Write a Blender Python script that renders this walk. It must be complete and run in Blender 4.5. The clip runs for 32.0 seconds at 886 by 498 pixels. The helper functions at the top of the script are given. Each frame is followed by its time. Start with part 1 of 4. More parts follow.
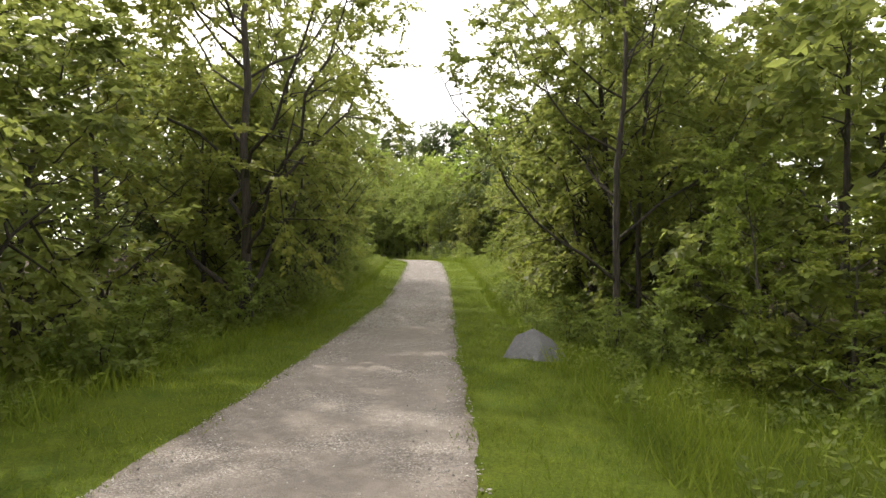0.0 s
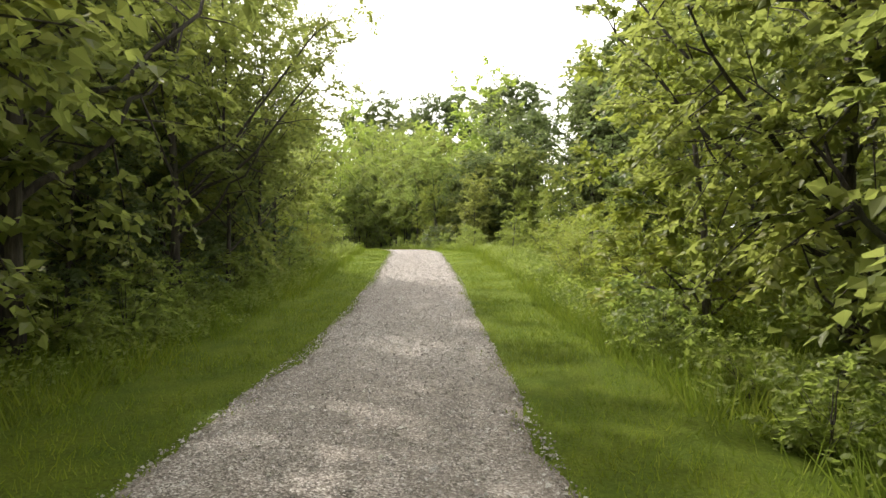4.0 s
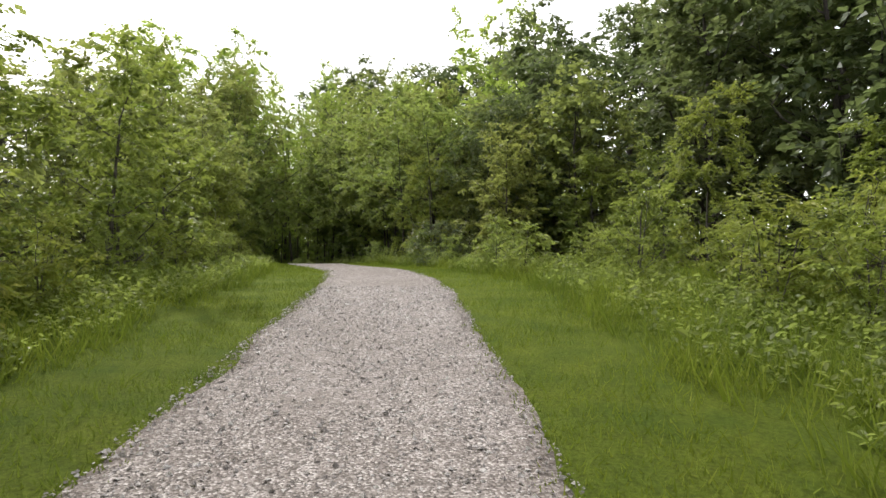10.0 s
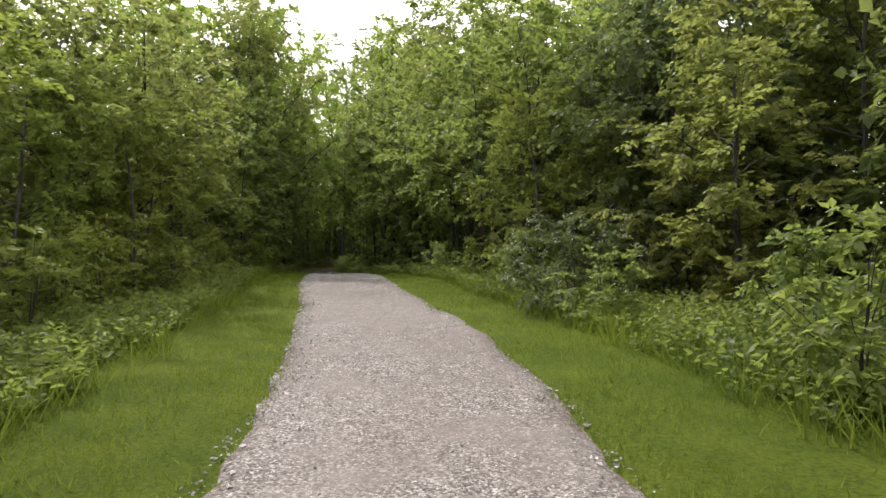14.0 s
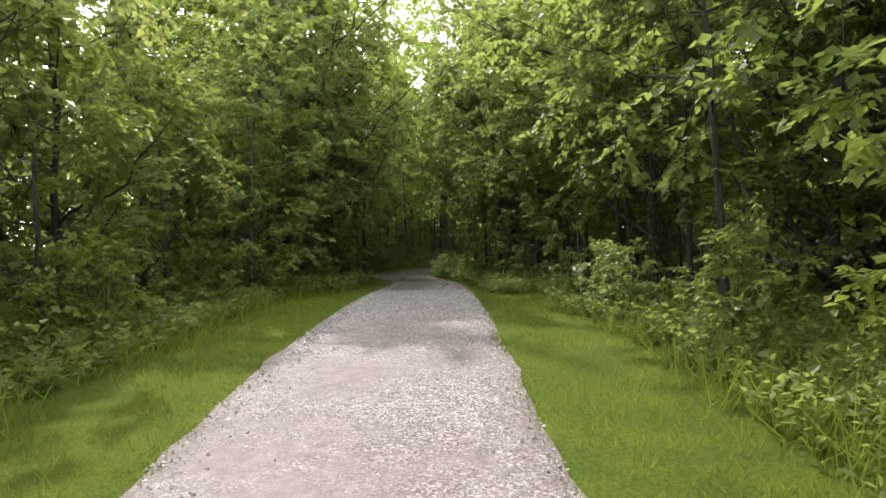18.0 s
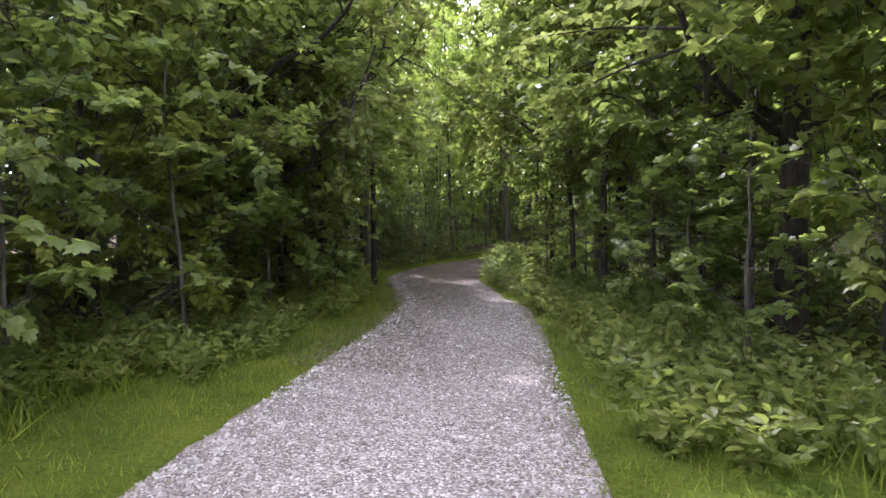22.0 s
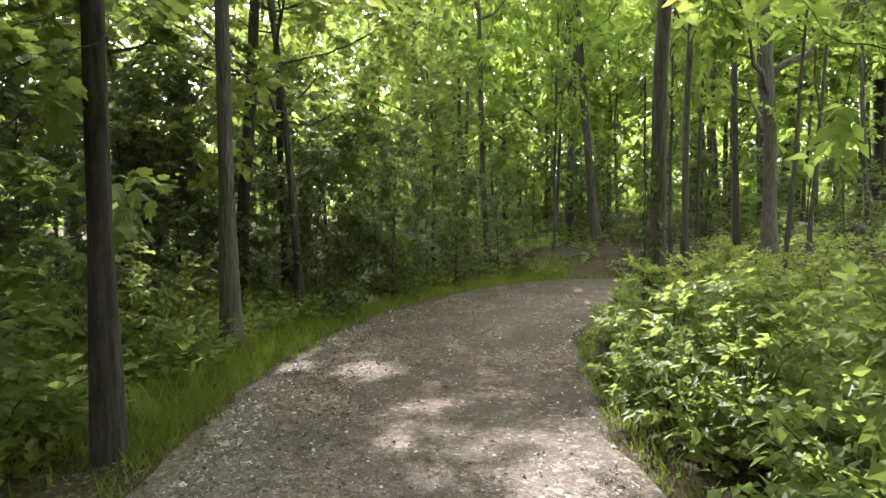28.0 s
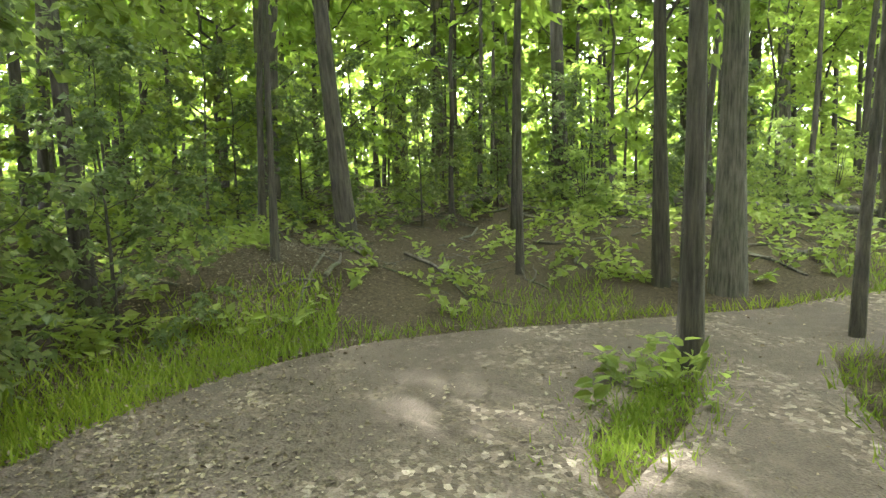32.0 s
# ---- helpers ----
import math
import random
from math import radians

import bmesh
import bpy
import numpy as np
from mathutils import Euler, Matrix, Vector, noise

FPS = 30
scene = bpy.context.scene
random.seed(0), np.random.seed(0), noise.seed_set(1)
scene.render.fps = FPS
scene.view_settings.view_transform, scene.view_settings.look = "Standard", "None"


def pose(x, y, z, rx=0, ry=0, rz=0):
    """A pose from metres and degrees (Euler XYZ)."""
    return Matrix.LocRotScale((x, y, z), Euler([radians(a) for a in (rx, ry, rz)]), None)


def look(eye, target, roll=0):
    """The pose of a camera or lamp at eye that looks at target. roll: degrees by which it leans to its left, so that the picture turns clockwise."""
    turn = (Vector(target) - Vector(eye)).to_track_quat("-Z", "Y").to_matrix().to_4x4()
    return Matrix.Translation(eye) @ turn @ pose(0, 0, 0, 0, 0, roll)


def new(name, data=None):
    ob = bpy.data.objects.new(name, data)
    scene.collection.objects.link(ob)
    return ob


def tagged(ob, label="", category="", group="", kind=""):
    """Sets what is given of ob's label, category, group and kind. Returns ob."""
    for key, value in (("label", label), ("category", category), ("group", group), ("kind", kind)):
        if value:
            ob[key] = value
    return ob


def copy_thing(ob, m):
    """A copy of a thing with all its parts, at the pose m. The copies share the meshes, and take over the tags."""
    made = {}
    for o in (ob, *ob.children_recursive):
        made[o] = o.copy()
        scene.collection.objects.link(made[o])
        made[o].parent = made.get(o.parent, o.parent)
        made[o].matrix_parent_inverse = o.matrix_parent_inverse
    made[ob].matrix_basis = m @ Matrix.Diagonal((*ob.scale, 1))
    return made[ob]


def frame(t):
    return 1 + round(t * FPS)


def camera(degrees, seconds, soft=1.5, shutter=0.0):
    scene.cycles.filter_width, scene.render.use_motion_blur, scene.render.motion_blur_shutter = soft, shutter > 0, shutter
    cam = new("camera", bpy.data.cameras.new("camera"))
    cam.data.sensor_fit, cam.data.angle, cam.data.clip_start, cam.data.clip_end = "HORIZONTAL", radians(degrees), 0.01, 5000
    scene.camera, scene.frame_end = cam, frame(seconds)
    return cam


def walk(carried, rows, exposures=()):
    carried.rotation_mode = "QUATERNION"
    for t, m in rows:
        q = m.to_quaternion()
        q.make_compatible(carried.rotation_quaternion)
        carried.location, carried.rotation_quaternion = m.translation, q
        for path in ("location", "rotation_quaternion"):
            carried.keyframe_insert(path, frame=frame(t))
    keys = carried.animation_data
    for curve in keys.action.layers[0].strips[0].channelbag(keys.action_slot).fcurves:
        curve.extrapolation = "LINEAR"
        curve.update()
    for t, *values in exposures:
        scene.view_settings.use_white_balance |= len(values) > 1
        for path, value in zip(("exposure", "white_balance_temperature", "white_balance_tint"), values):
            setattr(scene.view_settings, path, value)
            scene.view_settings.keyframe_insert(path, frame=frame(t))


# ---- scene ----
cam = camera(74.0, 32.0)
PATH = [
    (0.0, 0.000, 0.000, 1.200, 0.00, 1.50, 0.00),
    (0.5, -0.082, 1.453, 1.156, -0.40, 1.30, 0.01),
    (1.0, -0.166, 2.915, 1.111, -0.40, 1.40, -0.19),
    (1.5, -0.247, 4.381, 1.067, -0.50, 1.40, 0.01),
    (2.0, -0.324, 5.842, 1.025, -0.90, 1.30, -0.08),
    (2.5, -0.389, 7.290, 0.991, -1.00, 1.30, -0.17),
    (3.0, -0.431, 8.707, 0.980, -1.00, 1.20, 0.03),
    (3.5, -0.439, 10.059, 0.989, -1.10, 1.00, -0.07),
    (5.5, -0.388, 15.271, 1.059, -0.70, 1.20, 0.42),
    (6.0, -0.377, 16.558, 1.081, -0.80, 1.40, 0.42),
    (6.5, -0.373, 17.841, 1.111, -0.90, 1.10, 0.22),
    (7.0, -0.372, 19.131, 1.151, -0.90, 1.20, 0.42),
    (7.5, -0.372, 20.410, 1.206, -0.90, 1.40, 0.52),
    (8.0, -0.373, 21.665, 1.279, -1.10, 1.20, 0.33),
    (8.5, -0.379, 22.903, 1.367, -1.20, 1.40, 0.43),
    (9.0, -0.394, 24.133, 1.461, -1.50, 1.50, 0.44),
    (9.5, -0.420, 25.364, 1.561, -1.60, 1.30, 0.34),
    (10.0, -0.456, 26.598, 1.670, -1.60, 1.30, 0.24),
    (10.5, -0.503, 27.831, 1.783, -1.60, 1.30, 0.34),
    (11.0, -0.560, 29.056, 1.893, -1.60, 1.20, 0.24),
    (11.5, -0.628, 30.269, 1.998, -0.50, 1.20, 0.21),
    (12.0, -0.710, 31.466, 2.107, 0.00, 1.20, 0.40),
    (12.5, -0.807, 32.638, 2.219, 2.10, 1.20, 0.35),
    (13.0, -0.911, 33.781, 2.325, 4.80, 1.09, 0.47),
    (13.5, -1.020, 34.903, 2.416, 5.00, -0.11, 0.67),
    (14.0, -1.141, 36.010, 2.488, 5.00, -0.31, 0.57),
    (14.5, -1.280, 37.097, 2.541, 10.10, -0.52, 0.74),
    (16.5, -1.886, 41.395, 2.695, 14.60, -1.25, 1.82),
    (17.0, -2.070, 42.481, 2.715, 14.90, -1.25, 1.61),
    (17.5, -2.298, 43.581, 2.713, 16.00, -1.26, 1.59),
    (18.0, -2.550, 44.679, 2.708, 16.80, -1.26, 1.67),
    (18.5, -2.818, 45.762, 2.716, 19.50, -2.09, 1.70),
    (19.0, -3.101, 46.822, 2.737, 20.70, -2.60, 1.47),
    (19.5, -3.390, 47.856, 2.763, 21.20, -2.60, 1.56),
    (20.0, -3.678, 48.874, 2.790, 21.60, -2.61, 1.55),
    (20.5, -3.968, 49.881, 2.815, 21.90, -2.91, 1.54),
    (21.0, -4.258, 50.867, 2.834, 22.00, -3.11, 1.64),
    (21.5, -4.547, 51.829, 2.839, 22.00, -3.21, 1.44),
    (22.0, -4.843, 52.776, 2.828, 22.80, -3.42, 1.22),
    (22.5, -5.147, 53.710, 2.807, 22.80, -3.72, 1.12),
    (23.0, -5.456, 54.629, 2.781, 22.80, -4.02, 1.22),
    (23.5, -5.767, 55.530, 2.751, 22.80, -4.02, 1.12),
    (24.0, -6.084, 56.420, 2.718, 23.10, -4.12, 1.31),
    (24.5, -6.414, 57.308, 2.680, 24.70, -4.34, 1.17),
    (25.0, -6.760, 58.198, 2.641, 24.80, -4.34, 1.27),
    (25.5, -7.117, 59.087, 2.601, 24.90, -4.34, 1.27),
    (26.0, -7.488, 59.981, 2.551, 25.40, -4.54, 1.26),
    (26.5, -7.874, 60.884, 2.484, 27.40, -4.37, 1.21),
    (28.5, -9.360, 63.930, 2.398, 25.74, -3.72, 1.10),
    (29.0, -9.650, 64.700, 2.390, 25.37, -3.97, 1.18),
    (29.5, -9.935, 65.460, 2.368, 24.27, -3.82, 1.12),
    (30.0, -10.205, 66.230, 2.347, 20.26, -3.95, 0.97),
    (30.5, -10.530, 67.080, 2.305, 16.45, -4.60, 0.77),
    (31.0, -10.770, 68.030, 2.250, 11.50, -5.45, 0.87),
    (31.5, -11.040, 68.830, 2.180, 2.80, -6.08, 0.82),
    (32.0, -11.250, 69.600, 2.150, -5.60, -6.50, 0.92),
]
EXPOSURES = [(0.0, 0.1, 6700, 12), (1.5, 0.38, 6700, 12), (3.0, 0.5, 6700, 10), (5.8, 0.4, 6500, 10), (7.0, 0.26, 6400, 11), (9.0, -0.22, 6250, 13), (12.0, -0.25, 6250, 15), (16.5, 0.25, 6150, 17), (18.0, 0.6, 6100, 17), (19.5, 0.95, 6050, 18),
             (21.0, 1.4, 5800, 23), (23.0, 1.8, 5550, 37), (24.2, 2.15, 5800, 26), (26.3, 2.25, 6050, 25), (28.8, 2.55, 5950, 12), (30.0, 3.05, 5900, 11), (32.0, 2.9, 6100, 2)]
walk(cam, [(t, pose(x, y, z, 90 + pitch, roll, yaw)) for t, x, y, z, yaw, pitch, roll in PATH], EXPOSURES)

# ---- light ----
SUN_ELEVATION, SUN_TURN = 46.0, 38.0      # degrees; turn is counted from straight ahead to the left
world = bpy.data.worlds.new("sky")
scene.world = world
world.use_nodes = True
wn, wl = world.node_tree.nodes, world.node_tree.links
wn.clear()
w_out = wn.new("ShaderNodeOutputWorld")
w_bg = wn.new("ShaderNodeBackground")
w_sky = wn.new("ShaderNodeTexSky")
w_sky.sky_type, w_sky.sun_disc = "NISHITA", False
w_sky.sun_elevation, w_sky.sun_rotation = radians(SUN_ELEVATION), radians(-SUN_TURN)
w_sky.air_density, w_sky.dust_density, w_sky.ozone_density = 0.7, 6.0, 0.6
w_mix = wn.new("ShaderNodeMix")          # a thin white cloud cover over the blue
w_mix.data_type = "RGBA"
w_mix.inputs["Factor"].default_value = 0.72
w_mix.inputs["B"].default_value = (19.0, 18.7, 18.3, 1)
w_bg.inputs["Strength"].default_value = 0.15
wl.new(w_sky.outputs["Color"], w_mix.inputs["A"])
wl.new(w_mix.outputs["Result"], w_bg.inputs["Color"])
wl.new(w_bg.outputs["Background"], w_out.inputs["Surface"])
sun = new("sun", bpy.data.lights.new("sun", "SUN"))
sun.data.energy, sun.data.angle, sun.data.color = 4.0, radians(1.0), (1.0, 0.95, 0.86)
a, e = radians(SUN_TURN), radians(SUN_ELEVATION)
sun.matrix_world = look((0, 0, 0), (math.sin(a) * math.cos(e), -math.cos(a) * math.cos(e), -math.sin(e)))


# ---- materials ----
def material(name):
    m = bpy.data.materials.new(name)
    m.use_nodes = True
    t = m.node_tree
    return m, t.nodes, t.links, t.nodes["Principled BSDF"]


def ramp(nodes, stops):
    r = nodes.new("ShaderNodeValToRGB")
    els = r.color_ramp.elements
    while len(els) < len(stops):
        els.new(0.5)
    for el, (p, c) in zip(els, stops):
        el.position, el.color = p, (*c, 1)
    return r


def noise_at(nodes, links, coord, scale, detail=4.0, rough=0.55):
    n = nodes.new("ShaderNodeTexNoise")
    n.inputs["Scale"].default_value, n.inputs["Detail"].default_value, n.inputs["Roughness"].default_value = scale, detail, rough
    links.new(coord, n.inputs["Vector"])
    return n


def mixed(nodes, links, fac, a, b, mode="MIX"):
    m = nodes.new("ShaderNodeMix")
    m.data_type, m.blend_type = "RGBA", mode
    for key, v in (("Factor", fac), ("A", a), ("B", b)):
        sock = m.inputs[key] if key == "Factor" else [i for i in m.inputs if i.name == key and i.type == "RGBA"][0]
        if isinstance(v, (int, float)):
            sock.default_value = v
        elif isinstance(v, tuple):
            sock.default_value = (*v, 1)
        else:
            links.new(v, sock)
    return [o for o in m.outputs if o.type == "RGBA"][0]


def bumped(nodes, links, height, strength, distance, bsdf):
    b = nodes.new("ShaderNodeBump")
    b.inputs["Strength"].default_value, b.inputs["Distance"].default_value = strength, distance
    links.new(height, b.inputs["Height"])
    links.new(b.outputs["Normal"], bsdf.inputs["Normal"])


def leaf_material(name, dark, mid, light, through_colour, through_share=0.38, rough=0.48, shine=0.3):
    m, n, l, p = material(name)
    geo, info = n.new("ShaderNodeNewGeometry"), n.new("ShaderNodeObjectInfo")
    r = ramp(n, [(0.0, dark), (0.5, mid), (1.0, light)])
    l.new(geo.outputs["Random Per Island"], r.inputs["Fac"])
    big = noise_at(n, l, geo.outputs["Position"], 0.55, 2.0)
    tone = ramp(n, [(0.3, (0.72, 0.78, 0.8)), (0.7, (1.2, 1.12, 0.85))])
    l.new(big.outputs["Fac"], tone.inputs["Fac"])
    c1 = mixed(n, l, 1.0, r.outputs["Color"], tone.outputs["Color"], "MULTIPLY")
    hue = ramp(n, [(0.0, (0.85, 0.95, 0.95)), (0.5, (1, 1, 1)), (1.0, (1.18, 1.05, 0.8))])
    l.new(info.outputs["Random"], hue.inputs["Fac"])
    c2 = mixed(n, l, 1.0, c1, hue.outputs["Color"], "MULTIPLY")
    l.new(c2, p.inputs["Base Color"])
    p.inputs["Roughness"].default_value = rough
    p.inputs["Specular IOR Level"].default_value = shine
    tr = n.new("ShaderNodeBsdfTranslucent")
    c3 = mixed(n, l, 0.55, c2, through_colour)
    l.new(c3, tr.inputs["Color"])
    sh = n.new("ShaderNodeMixShader")
    sh.inputs[0].default_value = through_share
    l.new(p.outputs[0], sh.inputs[1])
    l.new(tr.outputs[0], sh.inputs[2])
    l.new(sh.outputs[0], n["Material Output"].inputs["Surface"])
    return m


def bark_material(name, dark, light, scale=9.0):
    m, n, l, p = material(name)
    tc = n.new("ShaderNodeTexCoord")
    mp = n.new("ShaderNodeMapping")
    mp.inputs["Scale"].default_value = (1, 1, 0.16)
    l.new(tc.outputs["Object"], mp.inputs["Vector"])
    fine = noise_at(n, l, mp.outputs["Vector"], scale * 3, 6.0, 0.65)
    big = noise_at(n, l, tc.outputs["Object"], 1.3, 3.0)
    r = ramp(n, [(0.35, dark), (0.65, light)])
    l.new(fine.outputs["Fac"], r.inputs["Fac"])
    moss = ramp(n, [(0.52, (1, 1, 1)), (0.7, (0.75, 0.95, 0.6))])
    l.new(big.outputs["Fac"], moss.inputs["Fac"])
    l.new(mixed(n, l, 1.0, r.outputs["Color"], moss.outputs["Color"], "MULTIPLY"), p.inputs["Base Color"])
    p.inputs["Roughness"].default_value = 0.9
    bumped(n, l, fine.outputs["Fac"], 0.9, 0.03, p)
    return m


def ground_material():
    m, n, l, p = material("grassy_soil")
    geo = n.new("ShaderNodeNewGeometry")
    sep = n.new("ShaderNodeSeparateXYZ")
    l.new(geo.outputs["Position"], sep.inputs[0])
    fine = noise_at(n, l, geo.outputs["Position"], 38.0, 6.0, 0.7)
    mid = noise_at(n, l, geo.outputs["Position"], 2.2, 4.0)
    grass = ramp(n, [(0.3, (0.064, 0.080, 0.016)), (0.55, (0.122, 0.168, 0.021)), (0.8, (0.19, 0.22, 0.046))])
    l.new(fine.outputs["Fac"], grass.inputs["Fac"])
    tone = ramp(n, [(0.3, (0.7, 0.78, 0.7)), (0.7, (1.15, 1.08, 0.9))])
    l.new(mid.outputs["Fac"], tone.inputs["Fac"])
    green = mixed(n, l, 1.0, grass.outputs["Color"], tone.outputs["Color"], "MULTIPLY")
    litter = ramp(n, [(0.3, (0.03, 0.024, 0.017)), (0.55, (0.082, 0.064, 0.043)), (0.75, (0.15, 0.12, 0.085))])
    l.new(fine.outputs["Fac"], litter.inputs["Fac"])
    add = n.new("ShaderNodeMath")
    add.operation = "MULTIPLY_ADD"
    l.new(mid.outputs["Fac"], add.inputs[0])
    add.inputs[1].default_value = 9.0
    l.new(sep.outputs["Y"], add.inputs[2])
    zone = n.new("ShaderNodeMapRange")
    zone.inputs["From Min"].default_value, zone.inputs["From Max"].default_value = 63.0, 70.0
    l.new(add.outputs[0], zone.inputs["Value"])
    beyond = n.new("ShaderNodeAttribute")               # litter too under the trees on both sides
    beyond.attribute_name = "beyond"
    under = n.new("ShaderNodeMath")
    under.operation = "MAXIMUM"
    l.new(zone.outputs["Result"], under.inputs[0])
    l.new(beyond.outputs["Fac"], under.inputs[1])
    l.new(mixed(n, l, under.outputs[0], green, litter.outputs["Color"]), p.inputs["Base Color"])
    p.inputs["Roughness"].default_value = 0.95
    p.inputs["Specular IOR Level"].default_value = 0.08
    bumped(n, l, fine.outputs["Fac"], 1.0, 0.05, p)
    return m


def path_material():
    m, n, l, p = material("crushed_limestone")
    geo = n.new("ShaderNodeNewGeometry")
    sep = n.new("ShaderNodeSeparateXYZ")
    l.new(geo.outputs["Position"], sep.inputs[0])
    vor = n.new("ShaderNodeTexVoronoi")
    vor.inputs["Scale"].default_value = 85.0
    l.new(geo.outputs["Position"], vor.inputs["Vector"])
    bw = n.new("ShaderNodeSeparateColor")
    l.new(vor.outputs["Color"], bw.inputs[0])
    stone = ramp(n, [(0.0, (0.085, 0.075, 0.066)), (0.4, (0.185, 0.164, 0.147)), (0.8, (0.325, 0.297, 0.272)), (1.0, (0.54, 0.51, 0.48))])
    l.new(bw.outputs[0], stone.inputs["Fac"])
    dust = noise_at(n, l, geo.outputs["Position"], 110.0, 5.0, 0.7)
    fines = ramp(n, [(0.3, (0.182, 0.161, 0.143)), (0.7, (0.272, 0.243, 0.217))])
    l.new(dust.outputs["Fac"], fines.inputs["Fac"])
    mid = noise_at(n, l, geo.outputs["Position"], 0.9, 5.0, 0.6)
    rise = n.new("ShaderNodeMapRange")                 # stony where the trail climbs, fine before and after
    rise.inputs["From Min"].default_value, rise.inputs["From Max"].default_value = 11.0, 16.0
    rise.inputs["To Min"].default_value, rise.inputs["To Max"].default_value = -0.06, 0.2
    l.new(sep.outputs["Y"], rise.inputs["Value"])
    fall = n.new("ShaderNodeMapRange")
    fall.inputs["From Min"].default_value, fall.inputs["From Max"].default_value = 33.0, 42.0
    fall.inputs["To Max"].default_value = 0.2
    l.new(sep.outputs["Y"], fall.inputs["Value"])
    less = n.new("ShaderNodeMath")
    less.operation = "SUBTRACT"
    l.new(rise.outputs[0], less.inputs[0])
    l.new(fall.outputs[0], less.inputs[1])
    late = n.new("ShaderNodeMapRange")
    late.inputs["From Min"].default_value, late.inputs["From Max"].default_value = 51.0, 57.0
    late.inputs["To Max"].default_value = 0.2
    l.new(sep.outputs["Y"], late.inputs["Value"])
    again = n.new("ShaderNodeMath")
    l.new(mid.outputs["Fac"], again.inputs[0])
    l.new(late.outputs[0], again.inputs[1])
    stony = n.new("ShaderNodeMath")
    l.new(again.outputs[0], stony.inputs[0])
    l.new(less.outputs[0], stony.inputs[1])
    worn = ramp(n, [(0.36, (0, 0, 0)), (0.62, (1, 1, 1))])
    l.new(stony.outputs[0], worn.inputs["Fac"])
    base = mixed(n, l, worn.outputs["Color"], fines.outputs["Color"], stone.outputs["Color"])
    earth = ramp(n, [(0.3, (0.056, 0.044, 0.036)), (0.7, (0.10, 0.080, 0.067))])
    l.new(dust.outputs["Fac"], earth.inputs["Fac"])
    bits = n.new("ShaderNodeTexVoronoi")
    bits.inputs["Scale"].default_value = 36.0
    l.new(geo.outputs["Position"], bits.inputs["Vector"])
    tint = n.new("ShaderNodeSeparateColor")
    l.new(bits.outputs["Color"], tint.inputs[0])
    mulch = ramp(n, [(0.0, (0.055, 0.042, 0.034)), (0.5, (0.095, 0.075, 0.06)), (0.85, (0.155, 0.126, 0.102)), (1.0, (0.26, 0.22, 0.18))])
    l.new(tint.outputs[1], mulch.inputs["Fac"])
    patch = noise_at(n, l, geo.outputs["Position"], 1.4, 5.0, 0.65)
    cover = ramp(n, [(0.44, (0, 0, 0)), (0.58, (1, 1, 1))])
    l.new(patch.outputs["Fac"], cover.inputs["Fac"])
    soil = mixed(n, l, cover.outputs["Color"], earth.outputs["Color"], mulch.outputs["Color"])
    zone = n.new("ShaderNodeMapRange")
    zone.inputs["From Min"].default_value, zone.inputs["From Max"].default_value = 60.0, 67.0
    zone.inputs["To Max"].default_value = 1.0
    l.new(sep.outputs["Y"], zone.inputs["Value"])
    base = mixed(n, l, zone.outputs["Result"], base, soil)
    edge = n.new("ShaderNodeAttribute")                # soil and grass debris gather along both edges
    edge.attribute_name = "across"
    wander = n.new("ShaderNodeMath")
    wander.operation = "MULTIPLY_ADD"
    l.new(patch.outputs["Fac"], wander.inputs[0])
    wander.inputs[1].default_value = 0.75
    l.new(edge.outputs["Fac"], wander.inputs[2])
    rim = n.new("ShaderNodeMapRange")
    rim.inputs["From Min"].default_value, rim.inputs["From Max"].default_value = 1.12, 1.42
    rim.inputs["To Max"].default_value = 0.75
    l.new(wander.outputs[0], rim.inputs["Value"])
    base = mixed(n, l, rim.outputs["Result"], base, mulch.outputs["Color"])
    stain = noise_at(n, l, geo.outputs["Position"], 0.35, 3.0)
    st = ramp(n, [(0.3, (0.82, 0.8, 0.78)), (0.7, (1.08, 1.08, 1.08))])
    l.new(stain.outputs["Fac"], st.inputs["Fac"])
    spots = noise_at(n, l, geo.outputs["Position"], 9.0, 6.0, 0.7)
    sp = ramp(n, [(0.32, (0.83, 0.81, 0.79)), (0.5, (1, 1, 1)), (0.7, (1.22, 1.22, 1.22))])
    l.new(spots.outputs["Fac"], sp.inputs["Fac"])
    base = mixed(n, l, 1.0, base, sp.outputs["Color"], "MULTIPLY")
    l.new(mixed(n, l, 1.0, base, st.outputs["Color"], "MULTIPLY"), p.inputs["Base Color"])
    p.inputs["Roughness"].default_value = 0.93
    p.inputs["Specular IOR Level"].default_value = 0.2
    bumped(n, l, vor.outputs["Distance"], 0.6, 0.012, p)
    return m


def stone_material(name, dark, mid, light, scale):
    m, n, l, p = material(name)
    geo = n.new("ShaderNodeNewGeometry")
    r = ramp(n, [(0.0, dark), (0.55, mid), (1.0, light)])
    fine = noise_at(n, l, geo.outputs["Position"], scale, 7.0, 0.7)
    if scale < 30:
        l.new(fine.outputs["Fac"], r.inputs["Fac"])
    else:
        l.new(geo.outputs["Random Per Island"], r.inputs["Fac"])
    l.new(r.outputs["Color"], p.inputs["Base Color"])
    p.inputs["Roughness"].default_value = 0.85
    bumped(n, l, fine.outputs["Fac"], 0.7, 0.03, p)
    return m


